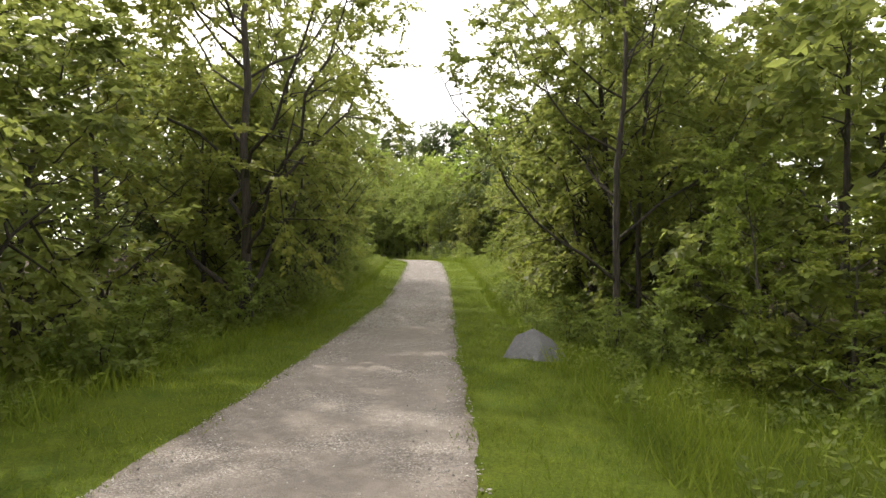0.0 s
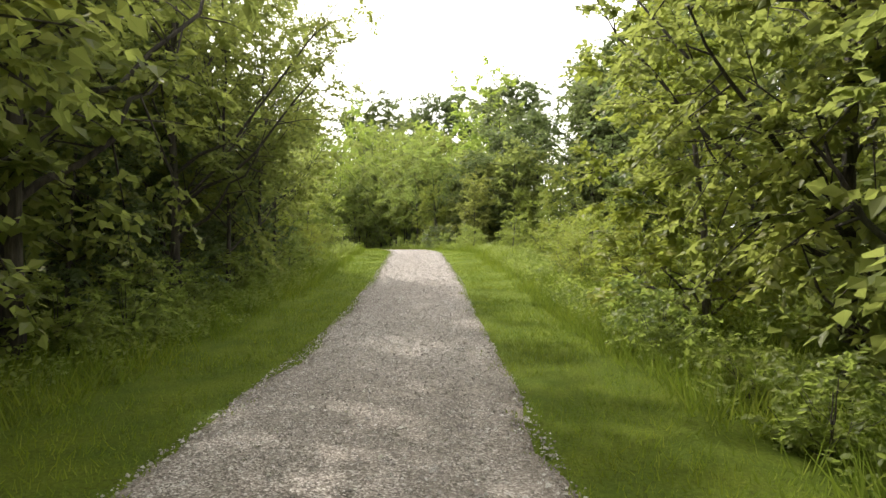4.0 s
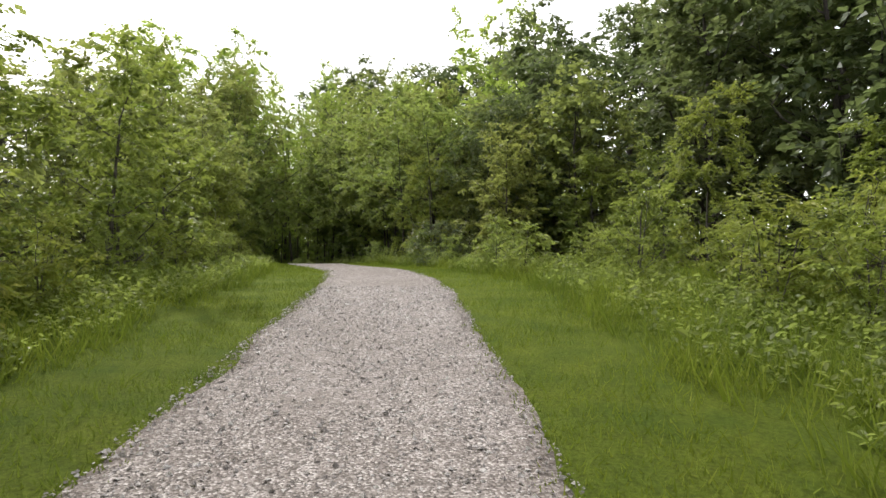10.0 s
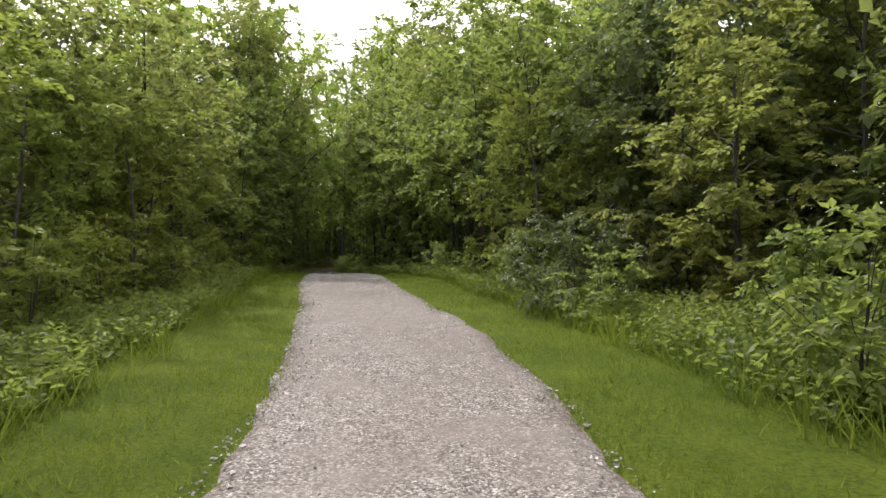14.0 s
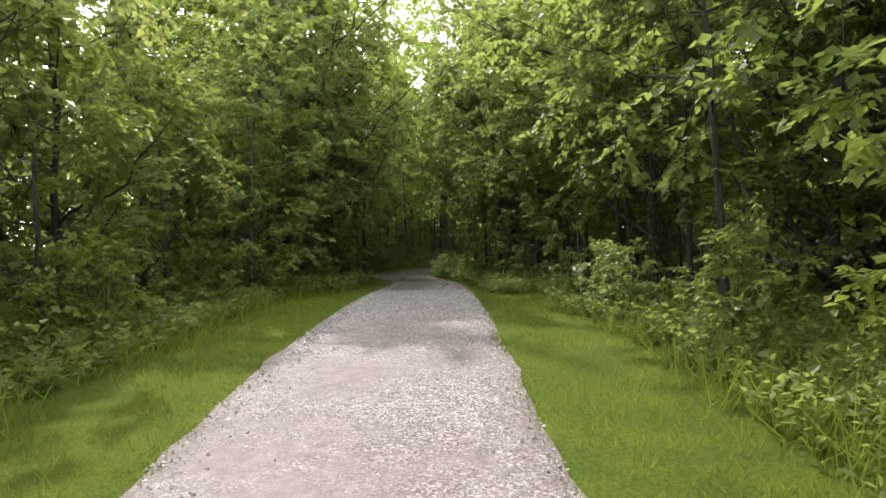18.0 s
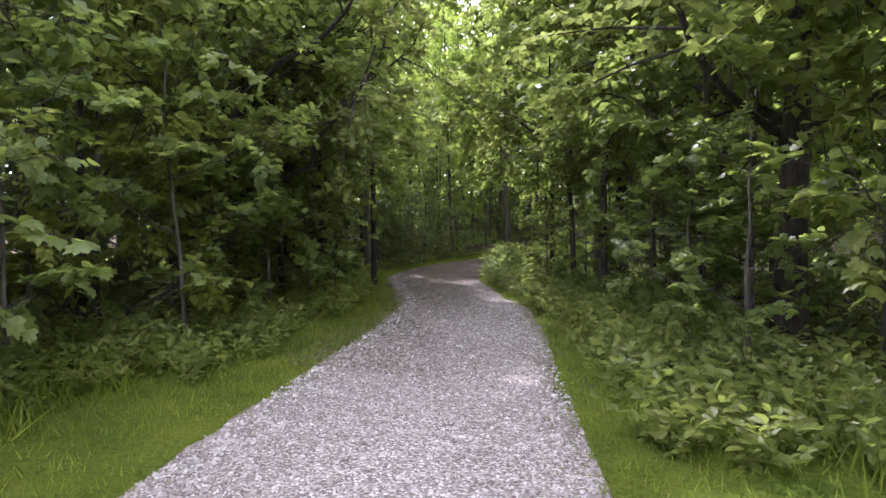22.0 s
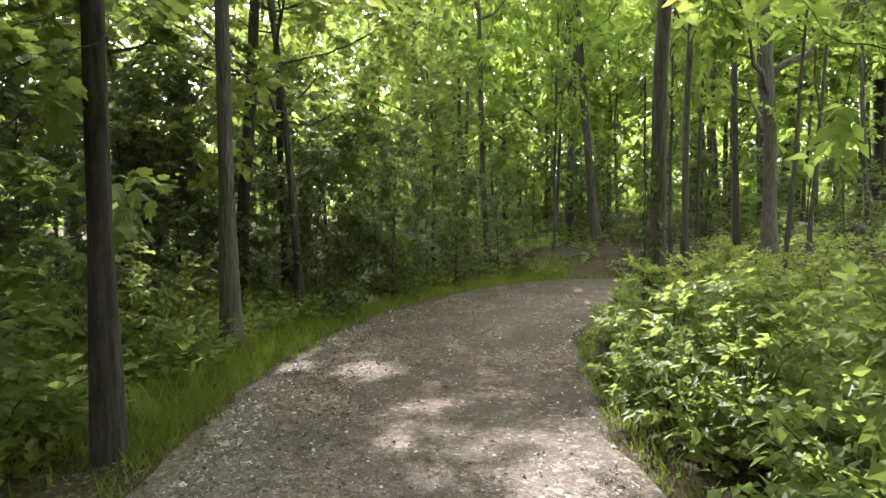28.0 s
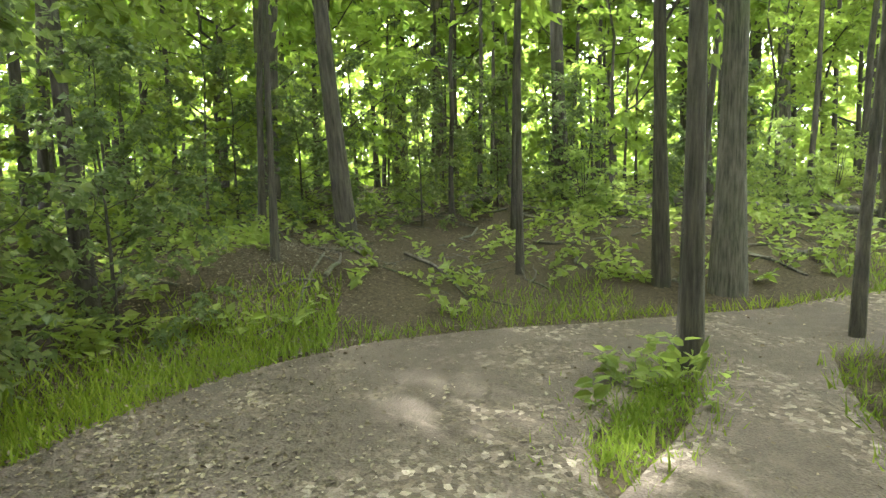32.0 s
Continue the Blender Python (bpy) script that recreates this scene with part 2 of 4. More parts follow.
LEAF_EDGE = leaf_material("edge_leaf", (0.088, 0.112, 0.032), (0.138, 0.166, 0.046), (0.200, 0.224, 0.072), (0.46, 0.53, 0.131), 0.54)
LEAF_BRIGHT = leaf_material("young_leaf", (0.108, 0.140, 0.031), (0.165, 0.205, 0.041), (0.235, 0.270, 0.065), (0.44, 0.53, 0.098), 0.46)
LEAF_TALL = leaf_material("canopy_leaf", (0.052, 0.072, 0.032), (0.080, 0.105, 0.043), (0.115, 0.143, 0.062), (0.32, 0.41, 0.131), 0.38)
LEAF_WOOD = leaf_material("woodland_leaf", (0.068, 0.108, 0.025), (0.104, 0.160, 0.035), (0.155, 0.210, 0.054), (0.55, 0.70, 0.125), 0.64)
LEAF_LOW = leaf_material("undergrowth_leaf", (0.078, 0.110, 0.034), (0.120, 0.158, 0.046), (0.18, 0.22, 0.077), (0.46, 0.58, 0.115), 0.52)
BLADE = leaf_material("grass_blade", (0.098, 0.138, 0.026), (0.142, 0.204, 0.027), (0.205, 0.250, 0.05), (0.30, 0.40, 0.05), 0.3, 0.6, 0.08)
DEAD_LEAF = leaf_material("dead_leaf", (0.065, 0.05, 0.037), (0.125, 0.10, 0.075), (0.22, 0.185, 0.145), (0.2, 0.13, 0.06), 0.08, 0.7)
BARK = bark_material("grey_bark", (0.035, 0.030, 0.025), (0.13, 0.115, 0.095))
BARK_DARK = bark_material("dark_bark", (0.018, 0.015, 0.012), (0.075, 0.062, 0.05))
GROUND = ground_material()
PATH_TOP = path_material()
IVY = leaf_material("ivy_leaf", (0.035, 0.060, 0.016), (0.060, 0.095, 0.022), (0.10, 0.14, 0.035), (0.2, 0.3, 0.04), 0.2, 0.4)
LEAF_GREY = leaf_material("grey_green_leaf", (0.075, 0.090, 0.035), (0.115, 0.135, 0.055), (0.17, 0.19, 0.085), (0.3, 0.36, 0.1), 0.35)
BLOSSOM = leaf_material("white_blossom", (0.55, 0.55, 0.48), (0.68, 0.68, 0.6), (0.8, 0.8, 0.74), (0.7, 0.7, 0.6), 0.3)
BOULDER = stone_material("grey_granite", (0.06, 0.06, 0.064), (0.14, 0.14, 0.145), (0.25, 0.25, 0.25), 22.0)
PEBBLE = stone_material("limestone_chip", (0.19, 0.172, 0.157), (0.36, 0.333, 0.31), (0.6, 0.575, 0.545), 60.0)


# ---- the plan ----
# middle of the trail: x, y and half width
TRAIL = [(-0.6, -60, 1.0), (-0.7, -20, 1.0), (-0.75, -6, 1.0), (-0.88, 2.5, 1.1), (-0.93, 11, 1.22), (-0.82, 19, 1.1), (-0.85, 26.5, 1.13), (-1.0, 31.5, 1.07), (-1.15, 36, 1.02), (-1.7, 40, 1.0),
         (-2.72, 43.75, 1.04), (-4.38, 48.9, 1.1), (-5.6, 53.0, 1.12), (-7.5, 59.4, 1.05), (-8.5, 62.1, 1.05), (-10.7, 66.0, 1.25), (-11.6, 68.4, 1.35), (-11.8, 70.2, 1.4),
         (-11.45, 71.8, 1.1), (-10.7, 72.6, 0.75), (-9.5, 73.03, 0.5), (-8.2, 73.17, 0.5), (-6.3, 73.6, 0.55), (-3.5, 74.0, 0.7), (4.0, 72.8, 0.8), (30.0, 66.0, 0.85)]
CUT = [(-10.75, 70.4, 0.5), (-10.1, 71.15, 0.4), (-9.6, 71.75, 0.32), (-9.28, 72.4, 0.32), (-8.8, 73.1, 0.4)]      # a trodden short cut
LEVEL = [(-60, 0.3), (-10, 0.1), (0, 0.0), (4.4, -0.13), (8.7, -0.22), (13, -0.2), (16.5, -0.12), (20.4, 0.01), (24.1, 0.26), (27.8, 0.58), (31.5, 0.91), (34.9, 1.22), (38, 1.4),
         (41.4, 1.49), (47.9, 1.56), (50.9, 1.63), (53.7, 1.61), (56.4, 1.52), (59.1, 1.40), (64, 1.2), (66.4, 1.16), (68.8, 1.06), (70.2, 1.06), (72, 1.12), (74.2, 1.18), (75.6, 1.48), (78, 1.72), (85, 2.0), (120, 2.1)]
_ys = np.arange(-60, 121, 0.5)
_zs = np.interp(_ys, [a for a, _ in LEVEL], [b for _, b in LEVEL])
_zs = np.convolve(np.pad(_zs, 2, mode="edge"), np.ones(5) / 5, mode="valid")
_stem = TRAIL[:19]


def middle(y):
    return np.interp(y, [p[1] for p in _stem], [p[0] for p in _stem])


def half(y):
    return np.interp(y, [p[1] for p in _stem], [p[2] for p in _stem])


def off_trail(x, y):
    """Distance from the edge of the trail or of the short cut, in the wood."""
    best = np.full(np.shape(x), 99.0)
    for points in (TRAIL, CUT):
        c = spline(points, 0.3)
        for px, py, w in c[(c[:, 1] > 60) & (c[:, 0] < 2)]:
            best = np.minimum(best, np.hypot(x - px, y - py) - w)
    return best


def waves(x, y):
    return (np.sin(x * 0.9 + 1.3 * np.sin(y * 0.37)) * np.cos(y * 0.71 + 0.6 * np.sin(x * 0.53)) + 0.5 * np.sin(x * 2.3 + y * 1.7) * np.cos(y * 1.9 - x * 0.8))


def level(x, y):
    """Height of the ground."""
    x, y = np.asarray(x, float), np.asarray(y, float)
    off = np.maximum(np.abs(x - middle(y)) - half(y) - 0.25, 0)
    flat = 1 - np.clip((y - 64) / 4, 0, 1) * (1 - np.clip((np.hypot(x + 9.8, y - 71.5) - 3.2) / 3, 0, 1))
    mound = 0.3 * np.exp(-((x + 12.3) ** 2 + (y - 74.5) ** 2) / 1.1)      # bare earth at the outside of the bend
    return np.interp(y, _ys, _zs) + mound + flat * (waves(x, y) * np.minimum(off * 0.035, 0.13) + 0.02 * off.clip(0, 6) * (x < middle(y)) - 0.13 * np.clip(off - 0.7, 0, 2.5) * (x > middle(y)) * np.clip((24 - y) / 8, 0, 1))


def spline(points, step):
    """Points along a smooth curve, with their own step."""
    p = np.array(points, float)
    out = []
    for i in range(len(p) - 1):
        p0, p1, p2, p3 = p[max(i - 1, 0)], p[i], p[i + 1], p[min(i + 2, len(p) - 1)]
        d = max(np.linalg.norm((p2 - p1)[:2]), 0.01)
        m1, m2 = (p2 - p0) / max(np.linalg.norm((p2 - p0)[:2]), 0.01) * d, (p3 - p1) / max(np.linalg.norm((p3 - p1)[:2]), 0.01) * d
        for k in range(max(int(d / step), 1)):
            t = k / max(int(d / step), 1)
            out.append((2 * t**3 - 3 * t**2 + 1) * p1 + (t**3 - 2 * t**2 + t) * m1 + (-2 * t**3 + 3 * t**2) * p2 + (t**3 - t**2) * m2)
    return np.array(out + [p[-1]])


# ---- mesh helpers ----
def mesh(name, verts, tris, mat, smooth=False):
    me = bpy.data.meshes.new(name)
    v, f = np.asarray(verts, np.float32).reshape(-1, 3), np.asarray(tris, np.int32).reshape(-1, 3)
    me.vertices.add(len(v))
    me.vertices.foreach_set("co", v.ravel())
    me.loops.add(len(f) * 3)
    me.loops.foreach_set("vertex_index", f.ravel())
    me.polygons.add(len(f))
    me.polygons.foreach_set("loop_start", np.arange(0, len(f) * 3, 3, dtype=np.int32))
    me.polygons.foreach_set("use_smooth", np.full(len(f), smooth))
    me.materials.append(mat)
    me.update(calc_edges=True)
    me.validate()
    return me


def part(name, data, parent, label=""):
    ob = new(name, data)
    ob.parent = parent
    return tagged(ob, label)


def grid_tris(rows, cols):
    i = (np.arange(rows - 1)[:, None] * cols + np.arange(cols - 1)[None]).ravel()
    return np.concatenate([np.stack([i, i + 1, i + cols + 1], 1), np.stack([i, i + cols + 1, i + cols], 1)])


def joined(pieces):
    """Several (verts, tris) as one."""
    vs, fs, n = [], [], 0
    for v, f in pieces:
        vs.append(v)
        fs.append(np.asarray(f) + n)
        n += len(v)
    return np.concatenate(vs), np.concatenate(fs)


def tube(points, radii, sides=7, rng=None):
    """A tapered limb along points."""
    p, r = np.asarray(points, float), np.asarray(radii, float)
    tang = np.gradient(p, axis=0)
    tang /= np.linalg.norm(tang, axis=1, keepdims=True) + 1e-9
    ref = np.where(np.abs(tang[:, :1]) < 0.8, [[1.0, 0, 0]], [[0, 1.0, 0]])
    u = np.cross(tang, ref)
    u /= np.linalg.norm(u, axis=1, keepdims=True) + 1e-9
    w = np.cross(tang, u)
    ang = np.linspace(0, 2 * np.pi, sides, endpoint=False)
    lump = np.ones((len(p), sides)) if rng is None else 1 + rng.normal(0, 0.05, (len(p), sides))
    ring = p[:, None] + (r[:, None] * lump)[..., None] * (np.cos(ang)[None, :, None] * u[:, None] + np.sin(ang)[None, :, None] * w[:, None])
    i, j = np.meshgrid(np.arange(len(p) - 1), np.arange(sides), indexing="ij")
    a, b = i * sides + j, i * sides + (j + 1) % sides
    tris = np.concatenate([np.stack([a, b, b + sides], -1).reshape(-1, 3), np.stack([a, b + sides, a + sides], -1).reshape(-1, 3)])
    return ring.reshape(-1, 3), tris


# leaf outlines: along, across, rise; and their triangles
KITE = (np.array([(0, 0, 0), (0.42, 0.5, 0.16), (1, 0, -0.08), (0.42, -0.5, 0.16)]), np.array([(0, 2, 1), (0, 3, 2)]))
OVAL = (np.array([(0, 0, 0), (0.25, 0.42, 0.12), (0.65, 0.42, 0.1), (1, 0, -0.12), (0.65, -0.42, 0.1), (0.25, -0.42, 0.12)]),
        np.array([(0, 2, 1), (0, 3, 2), (0, 4, 3), (0, 5, 4)]))
MAPLE = (np.array([(0.4, 0, 0.1), (0, 0, 0), (0.02, 0.3, 0.02), (0.3, 0.52, 0.0), (0.42, 0.34, 0.05), (0.74, 0.38, -0.04), (0.72, 0.17, 0.03), (1, 0, -0.14), (0.72, -0.17, 0.03), (0.74, -0.38, -0.04),
                   (0.42, -0.34, 0.05), (0.3, -0.52, 0.0), (0.02, -0.3, 0.02)]), np.array([(0, k + 1, k % 12 + 2 if k < 11 else 1) for k in range(12)]))


def unit(v):
    return v / (np.linalg.norm(v, axis=-1, keepdims=True) + 1e-9)


def leaves(base, way, up, length, width, shape):
    """Leaves at base that point along way, with their upper face towards up."""
    way = unit(way)
    side = unit(np.cross(way, up))
    nrm = np.cross(side, way)
    t, f = shape
    v = (base[:, None] + length[:, None, None] * (t[None, :, 0, None] * way[:, None] + t[None, :, 2, None] * nrm[:, None] * 0.6)
         + (length * width)[:, None, None] * t[None, :, 1, None] * side[:, None])
    tris = f[None] + (np.arange(len(base)) * len(t))[:, None, None]
    return v.reshape(-1, 3), tris.reshape(-1, 3)


def shoots(start, way, length, count, size, width, shape, rng, droop=0.35, flat=0.5):
    """Leafy shoots: count leaves set in turn on both sides of every shoot."""
    n = len(start)
    way = unit(way)
    s = (np.arange(count) + 0.6) / count
    p = start[:, None] + way[:, None] * (length[:, None] * s[None])[..., None]
    p[..., 2] -= droop * length[:, None] * s[None] ** 2 * 0.5
    side = unit(np.cross(way, [0, 0, 1.0]) + rng.normal(0, 0.15, (n, 3)))
    sign = np.where(np.arange(count) % 2 == 0, 1.0, -1.0)
    d = way[:, None] * 0.65 + side[:, None] * sign[None, :, None] * 0.9 + rng.normal(0, 0.3, (n, count, 3))
    d[..., 2] -= droop * (0.5 + rng.random((n, count)))
    up = np.array([0, 0, 1.0]) + rng.normal(0, flat, (n, count, 3))
    ln = size * (0.65 + 0.6 * rng.random((n, count)))
    return leaves(p.reshape(-1, 3), d.reshape(-1, 3), up.reshape(-1, 3), ln.ravel(), width, shape)


def bezier(a, b, c, n):
    t = np.linspace(0, 1, n)[:, None]
    return (1 - t) ** 2 * a + 2 * t * (1 - t) * b + t**2 * c


def grow(seed, height, girth, bare, spread, clumps, forks, twigs, count, size, shape=KITE, width=0.6, lean=0.0, stems=1, low=0.6, rise=0.55, thin=1.0):
    """A woody plant whose limbs end in billows of leaves: lists of trunks and limbs, and the leaves, each as (verts, tris)."""
    rng = np.random.default_rng(seed)
    trunks, limbs, starts, ways, lens = [], [], [], [], []
    k = np.linspace(0, 1, 10)
    for s in range(stems):
        off = rng.uniform(0, 2 * np.pi)
        out = 0.3 * spread if stems > 1 else 0.0
        wob = np.cumsum(rng.normal(0, 0.012 * height, (10, 2)), axis=0) * k[:, None]
        spine = np.stack([wob[:, 0] + np.cos(off) * out * (0.1 + k) + lean * height * k, wob[:, 1] + np.sin(off) * out * (0.1 + k), k * height * 0.88], 1)
        spine[0, 2] = -0.15
        rad = girth * (1 - 0.85 * k) * (0.8 if s else 1.0)
        rad[0] *= 1.4
        trunks.append(tube(spine, rad, 11 if girth > 0.1 else 7, rng))
        for i in range(clumps):
            f = bare + (1 - bare) * ((i + rng.random()) / clumps) ** 0.85
            g = (f - bare) / (1 - bare)
            env = math.sqrt(max(1 - g**3.6, 0.04)) * (low + (1 - low) * min(1, g / 0.3))
            az = i * 2.39996 + rng.normal(0, 0.4) + s
            reach = spread * env * (rng.uniform(0.6, 1.05) if i % 4 else rng.uniform(0.15, 0.5))
            d = np.array([math.cos(az), math.sin(az), 0.0])
            axis = np.array([np.interp(f * 0.92, k * 0.88, spine[:, c]) for c in range(3)])
            end = axis * (1, 1, 0) + d * reach + np.array([0, 0, f * height])
            zr = max(0.05 * height, f * height - rise * reach - 0.04 * height)
            root = np.array([np.interp(zr / height, k * 0.88, spine[:, c]) for c in range(3)])
            arm = bezier(root, root + d * reach * 0.55 + np.array([0, 0, (end[2] - root[2]) * 0.3]), end, 8)
            arm[1:-1] += rng.normal(0, 0.022 * reach + 0.006, (6, 3))
            r0 = max(float(np.interp(zr / height, k * 0.88, rad)) * 0.5, 0.006)
            tubes = [tube(arm, np.maximum(r0 * (1 - 0.8 * np.linspace(0, 1, 8)), 0.005), 5 if girth > 0.05 else 3)]
            ball = 0.36 * spread * rng.uniform(0.75, 1.2)
            for j in range(forks):
                q = 0.3 + 0.7 * (j + rng.random()) / forks
                b = np.array([np.interp(q, np.linspace(0, 1, 8), arm[:, c]) for c in range(3)])
                w = unit(d * 0.55 + rng.normal(0, 0.75, 3) + np.array([0, 0, 0.15]))
                ln = ball * rng.uniform(0.55, 1.1)
                m = np.linspace(0, 1, 3)[:, None]
                if girth > 0.02:
                    tubes.append(tube(b + w * m * ln - np.array([0, 0, 0.15]) * ln * m**2, np.maximum(r0 * 0.35 * (1 - 0.8 * m[:, 0]), 0.003), 3))
                for e in range(twigs):
                    h = rng.uniform(0.3, 1.0)
                    starts.append(b + w * ln * h - np.array([0, 0, 0.15]) * ln * h * h)
                    ways.append(w * 0.8 + rng.normal(0, 0.6, 3) * (1, 1, 0.55))
                    lens.append(size * count * rng.uniform(0.24, 0.4))
            limbs.append(joined(tubes))
    crown = shoots(np.array(starts), np.array(ways), np.array(lens), count, size, width, shape, rng)
    return trunks, limbs, crown


def woody(name, arrays, leaf, bark, label, category, group, split=True):
    """A plant as a thing with its stems, limbs and crown."""
    ob = new(name)
    tagged(ob, label, category, group)
    trunks, limbs, crown = arrays
    if split:
        for t in trunks:
            part("trunk", mesh("trunk", *t, bark, True), ob)
        for t in limbs:
            part("limb", mesh("limb", *t, bark, True), ob)
    else:
        each = len(limbs) // len(trunks)
        for i, t in enumerate(trunks):
            part("stem", mesh("stem", *joined([t] + limbs[i * each:(i + 1) * each]), bark, True), ob)
    part("crown", mesh("crown", *crown, leaf), ob)
    return ob


USED = set()


def plant(kind, x, y, size=1.0, turn=None, tall=None, tilt=(0, 0), label=""):
    """Sets a plant on the ground; the first one is the original itself."""
    turn = RNG.uniform(0, 360) if turn is None else turn
    m = pose(x, y, float(level(x, y)) - 0.02, tilt[0], tilt[1], turn) @ Matrix.Diagonal((size, size, tall or size, 1))
    if kind.name in USED:
        ob = copy_thing(kind, m @ Matrix.Diagonal((*(1 / c for c in kind.scale), 1)))
    else:
        USED.add(kind.name)
        ob = kind
        ob.matrix_basis = m
    return tagged(ob, label)


RNG = np.random.default_rng(11)


# ---- ground and trail ----
def build_ground():
    y = np.concatenate([[-900, -300, -120], np.arange(-60, -6, 4), np.arange(-6, 84, 0.4), np.arange(84, 121, 4), [160, 300, 1200]])
    side = np.concatenate([np.arange(1.4, 7, 0.35), np.arange(7, 16, 1.0), np.arange(16, 61, 6), [100, 250, 1000]])
    u = np.concatenate([-side[::-1], np.linspace(-1.2, 1.2, 7), side])
    yy, uu = np.meshgrid(y, u, indexing="ij")
    xx = uu + middle(np.clip(yy, -60, 72))
    zz = level(xx, yy)
    # the bed of the trail lies a little lower
    zz = zz - 0.05 * np.clip((half(yy) - 0.05 - np.abs(uu)) / 0.3, 0, 1) * (yy < 69)
    me = mesh("ground", np.stack([xx, yy, zz], -1).reshape(-1, 3), grid_tris(len(y), len(u)), GROUND, True)
    me.attributes.new("beyond", "FLOAT", "POINT").data.foreach_set("value", np.clip((np.abs(uu) - 6.5) / 6, 0, 1).astype(np.float32).ravel())
    tagged(new("ground", me), "green grassy soil, brown with leaf litter under the trees", "ground", kind="structure")


def build_trail(name, points, lift, label):
    c = spline(points, 0.25)
    t = np.gradient(c[:, :2], axis=0)
    t /= np.linalg.norm(t, axis=1, keepdims=True)
    n = np.stack([t[:, 1], -t[:, 0]], 1)
    k = np.linspace(-1, 1, 25)
    rng = np.random.default_rng(5)
    rag = np.convolve(rng.normal(0, 0.12, len(c) + 4), np.ones(5) / 5, mode="valid")[:, None], np.convolve(rng.normal(0, 0.12, len(c) + 4), np.ones(5) / 5, mode="valid")[:, None]
    w = c[:, 2:3] + np.where(k[None] < 0, rag[0], rag[1]) + 0.08
    xy = c[:, None, :2] + n[:, None] * (k[None] * w)[..., None]
    z = level(xy[..., 0], xy[..., 1])
    z = z + lift + 0.012 - 0.075 * np.clip((np.abs(k[None]) - 0.86) / 0.14, 0, 1) ** 1.5 + rng.normal(0, 0.003, z.shape)
    me = mesh(name, np.concatenate([xy, z[..., None]], -1).reshape(-1, 3), grid_tris(len(c), len(k))[:, ::-1], PATH_TOP, True)
    me.attributes.new("across", "FLOAT", "POINT").data.foreach_set("value", np.tile(np.abs(k), len(c)).astype(np.float32))
    return tagged(new(name, me), label, "path", kind="structure")


build_ground()
build_trail("path", TRAIL, 0.0, "pale grey crushed limestone trail with ragged edges, earthy under the trees")
build_trail("side_path", CUT, 0.006, "trodden earth short cut round a thin tree")


def boulder():
    bm = bmesh.new()
    bmesh.ops.create_icosphere(bm, subdivisions=5, radius=1.0)
    cuts = [(Vector(w).normalized(), c) for w, c in (((0.62, -0.5, 0.6), 0.5), ((-0.75, -0.45, 0.55), 0.52), ((0.05, 0.8, 0.6), 0.55), ((0.1, -0.95, 0.35), 0.62), ((0.95, 0.3, 0.25), 0.7), ((-0.8, 0.5, 0.4), 0.66))]
    for v in bm.verts:
        p = v.co.copy()
        for way, cut in cuts:
            over = p.dot(way) - cut
            if over > 0:
                p -= way * over * 0.92
        p *= 1 + 0.05 * noise.noise(p * 2.3 + Vector((3, 1, 7))) + 0.02 * noise.noise(p * 7)
        v.co = (p.x * 0.72, p.y * 0.62, p.z * 0.56)
    me = bpy.data.meshes.new("boulder")
    bm.to_mesh(me)
    bm.free()
    me.polygons.foreach_set("use_smooth", np.ones(len(me.polygons), bool))
    me.materials.append(BOULDER)
    ob = new("boulder", me)
    ob.matrix_basis = pose(1.4, 8.95, float(level(1.4, 8.95)) - 0.07, 0, 0, 20)
    tagged(ob, "grey granite boulder half sunk in the grass", "rock")


boulder()

# ---- kinds of plants ----
EDGE = [woody("edge_tree", grow(s, h, 0.08, b, r, 22, 6, 5, 9, 0.152, KITE, 0.8, stems=st, low=0.75), LEAF_EDGE, BARK_DARK,
              "leafy broadleaf tree of the wood's edge with foliage to the ground", "tree", "trees beside the trail")
        for s, h, b, r, st in ((1, 7.2, 0.07, 2.3, 1), (2, 6.4, 0.06, 2.2, 1), (3, 7.8, 0.14, 2.5, 1), (4, 5.8, 0.05, 2.2, 1))]
BACK = [woody("edge_tree", grow(s, h, 0.08, b, r, 20, 5, 4, 8, 0.2, KITE, 0.8, low=0.75), LEAF_EDGE, BARK_DARK,
              "leafy broadleaf tree in the second row of the wood's edge", "tree", "trees beside the trail")
        for s, h, b, r in ((7, 7.2, 0.07, 2.4), (8, 6.6, 0.08, 2.4))]
BROAD = [woody("spreading_tree", grow(s, h, g, b, r, c, 8, 8, 11, 0.105, KITE, 0.72, low=lw, rise=rs), LEAF_EDGE, BARK_DARK,
               "spreading broadleaf tree with dark forked limbs against the sky", "tree", "trees beside the trail")
         for s, h, g, b, r, c, lw, rs in ((5, 11.0, 0.1, 0.22, 3.5, 26, 0.6, 1.0), (6, 9.5, 0.1, 0.1, 2.5, 26, 0.7, 1.3), (9, 10.0, 0.065, 0.36, 3.4, 22, 0.8, 0.9))]
YOUNG = [woody("young_tree", grow(s, h, 0.05, b, r, 15, 6, 6, 10, 0.118, KITE, 0.7, low=0.8), LEAF_BRIGHT, BARK,
               "young broadleaf tree with fresh yellow-green leaves", "tree", "trees beside the trail")
         for s, h, b, r in ((11, 4.6, 0.06, 1.7), (12, 5.2, 0.08, 1.8), (13, 4.2, 0.05, 1.7))]
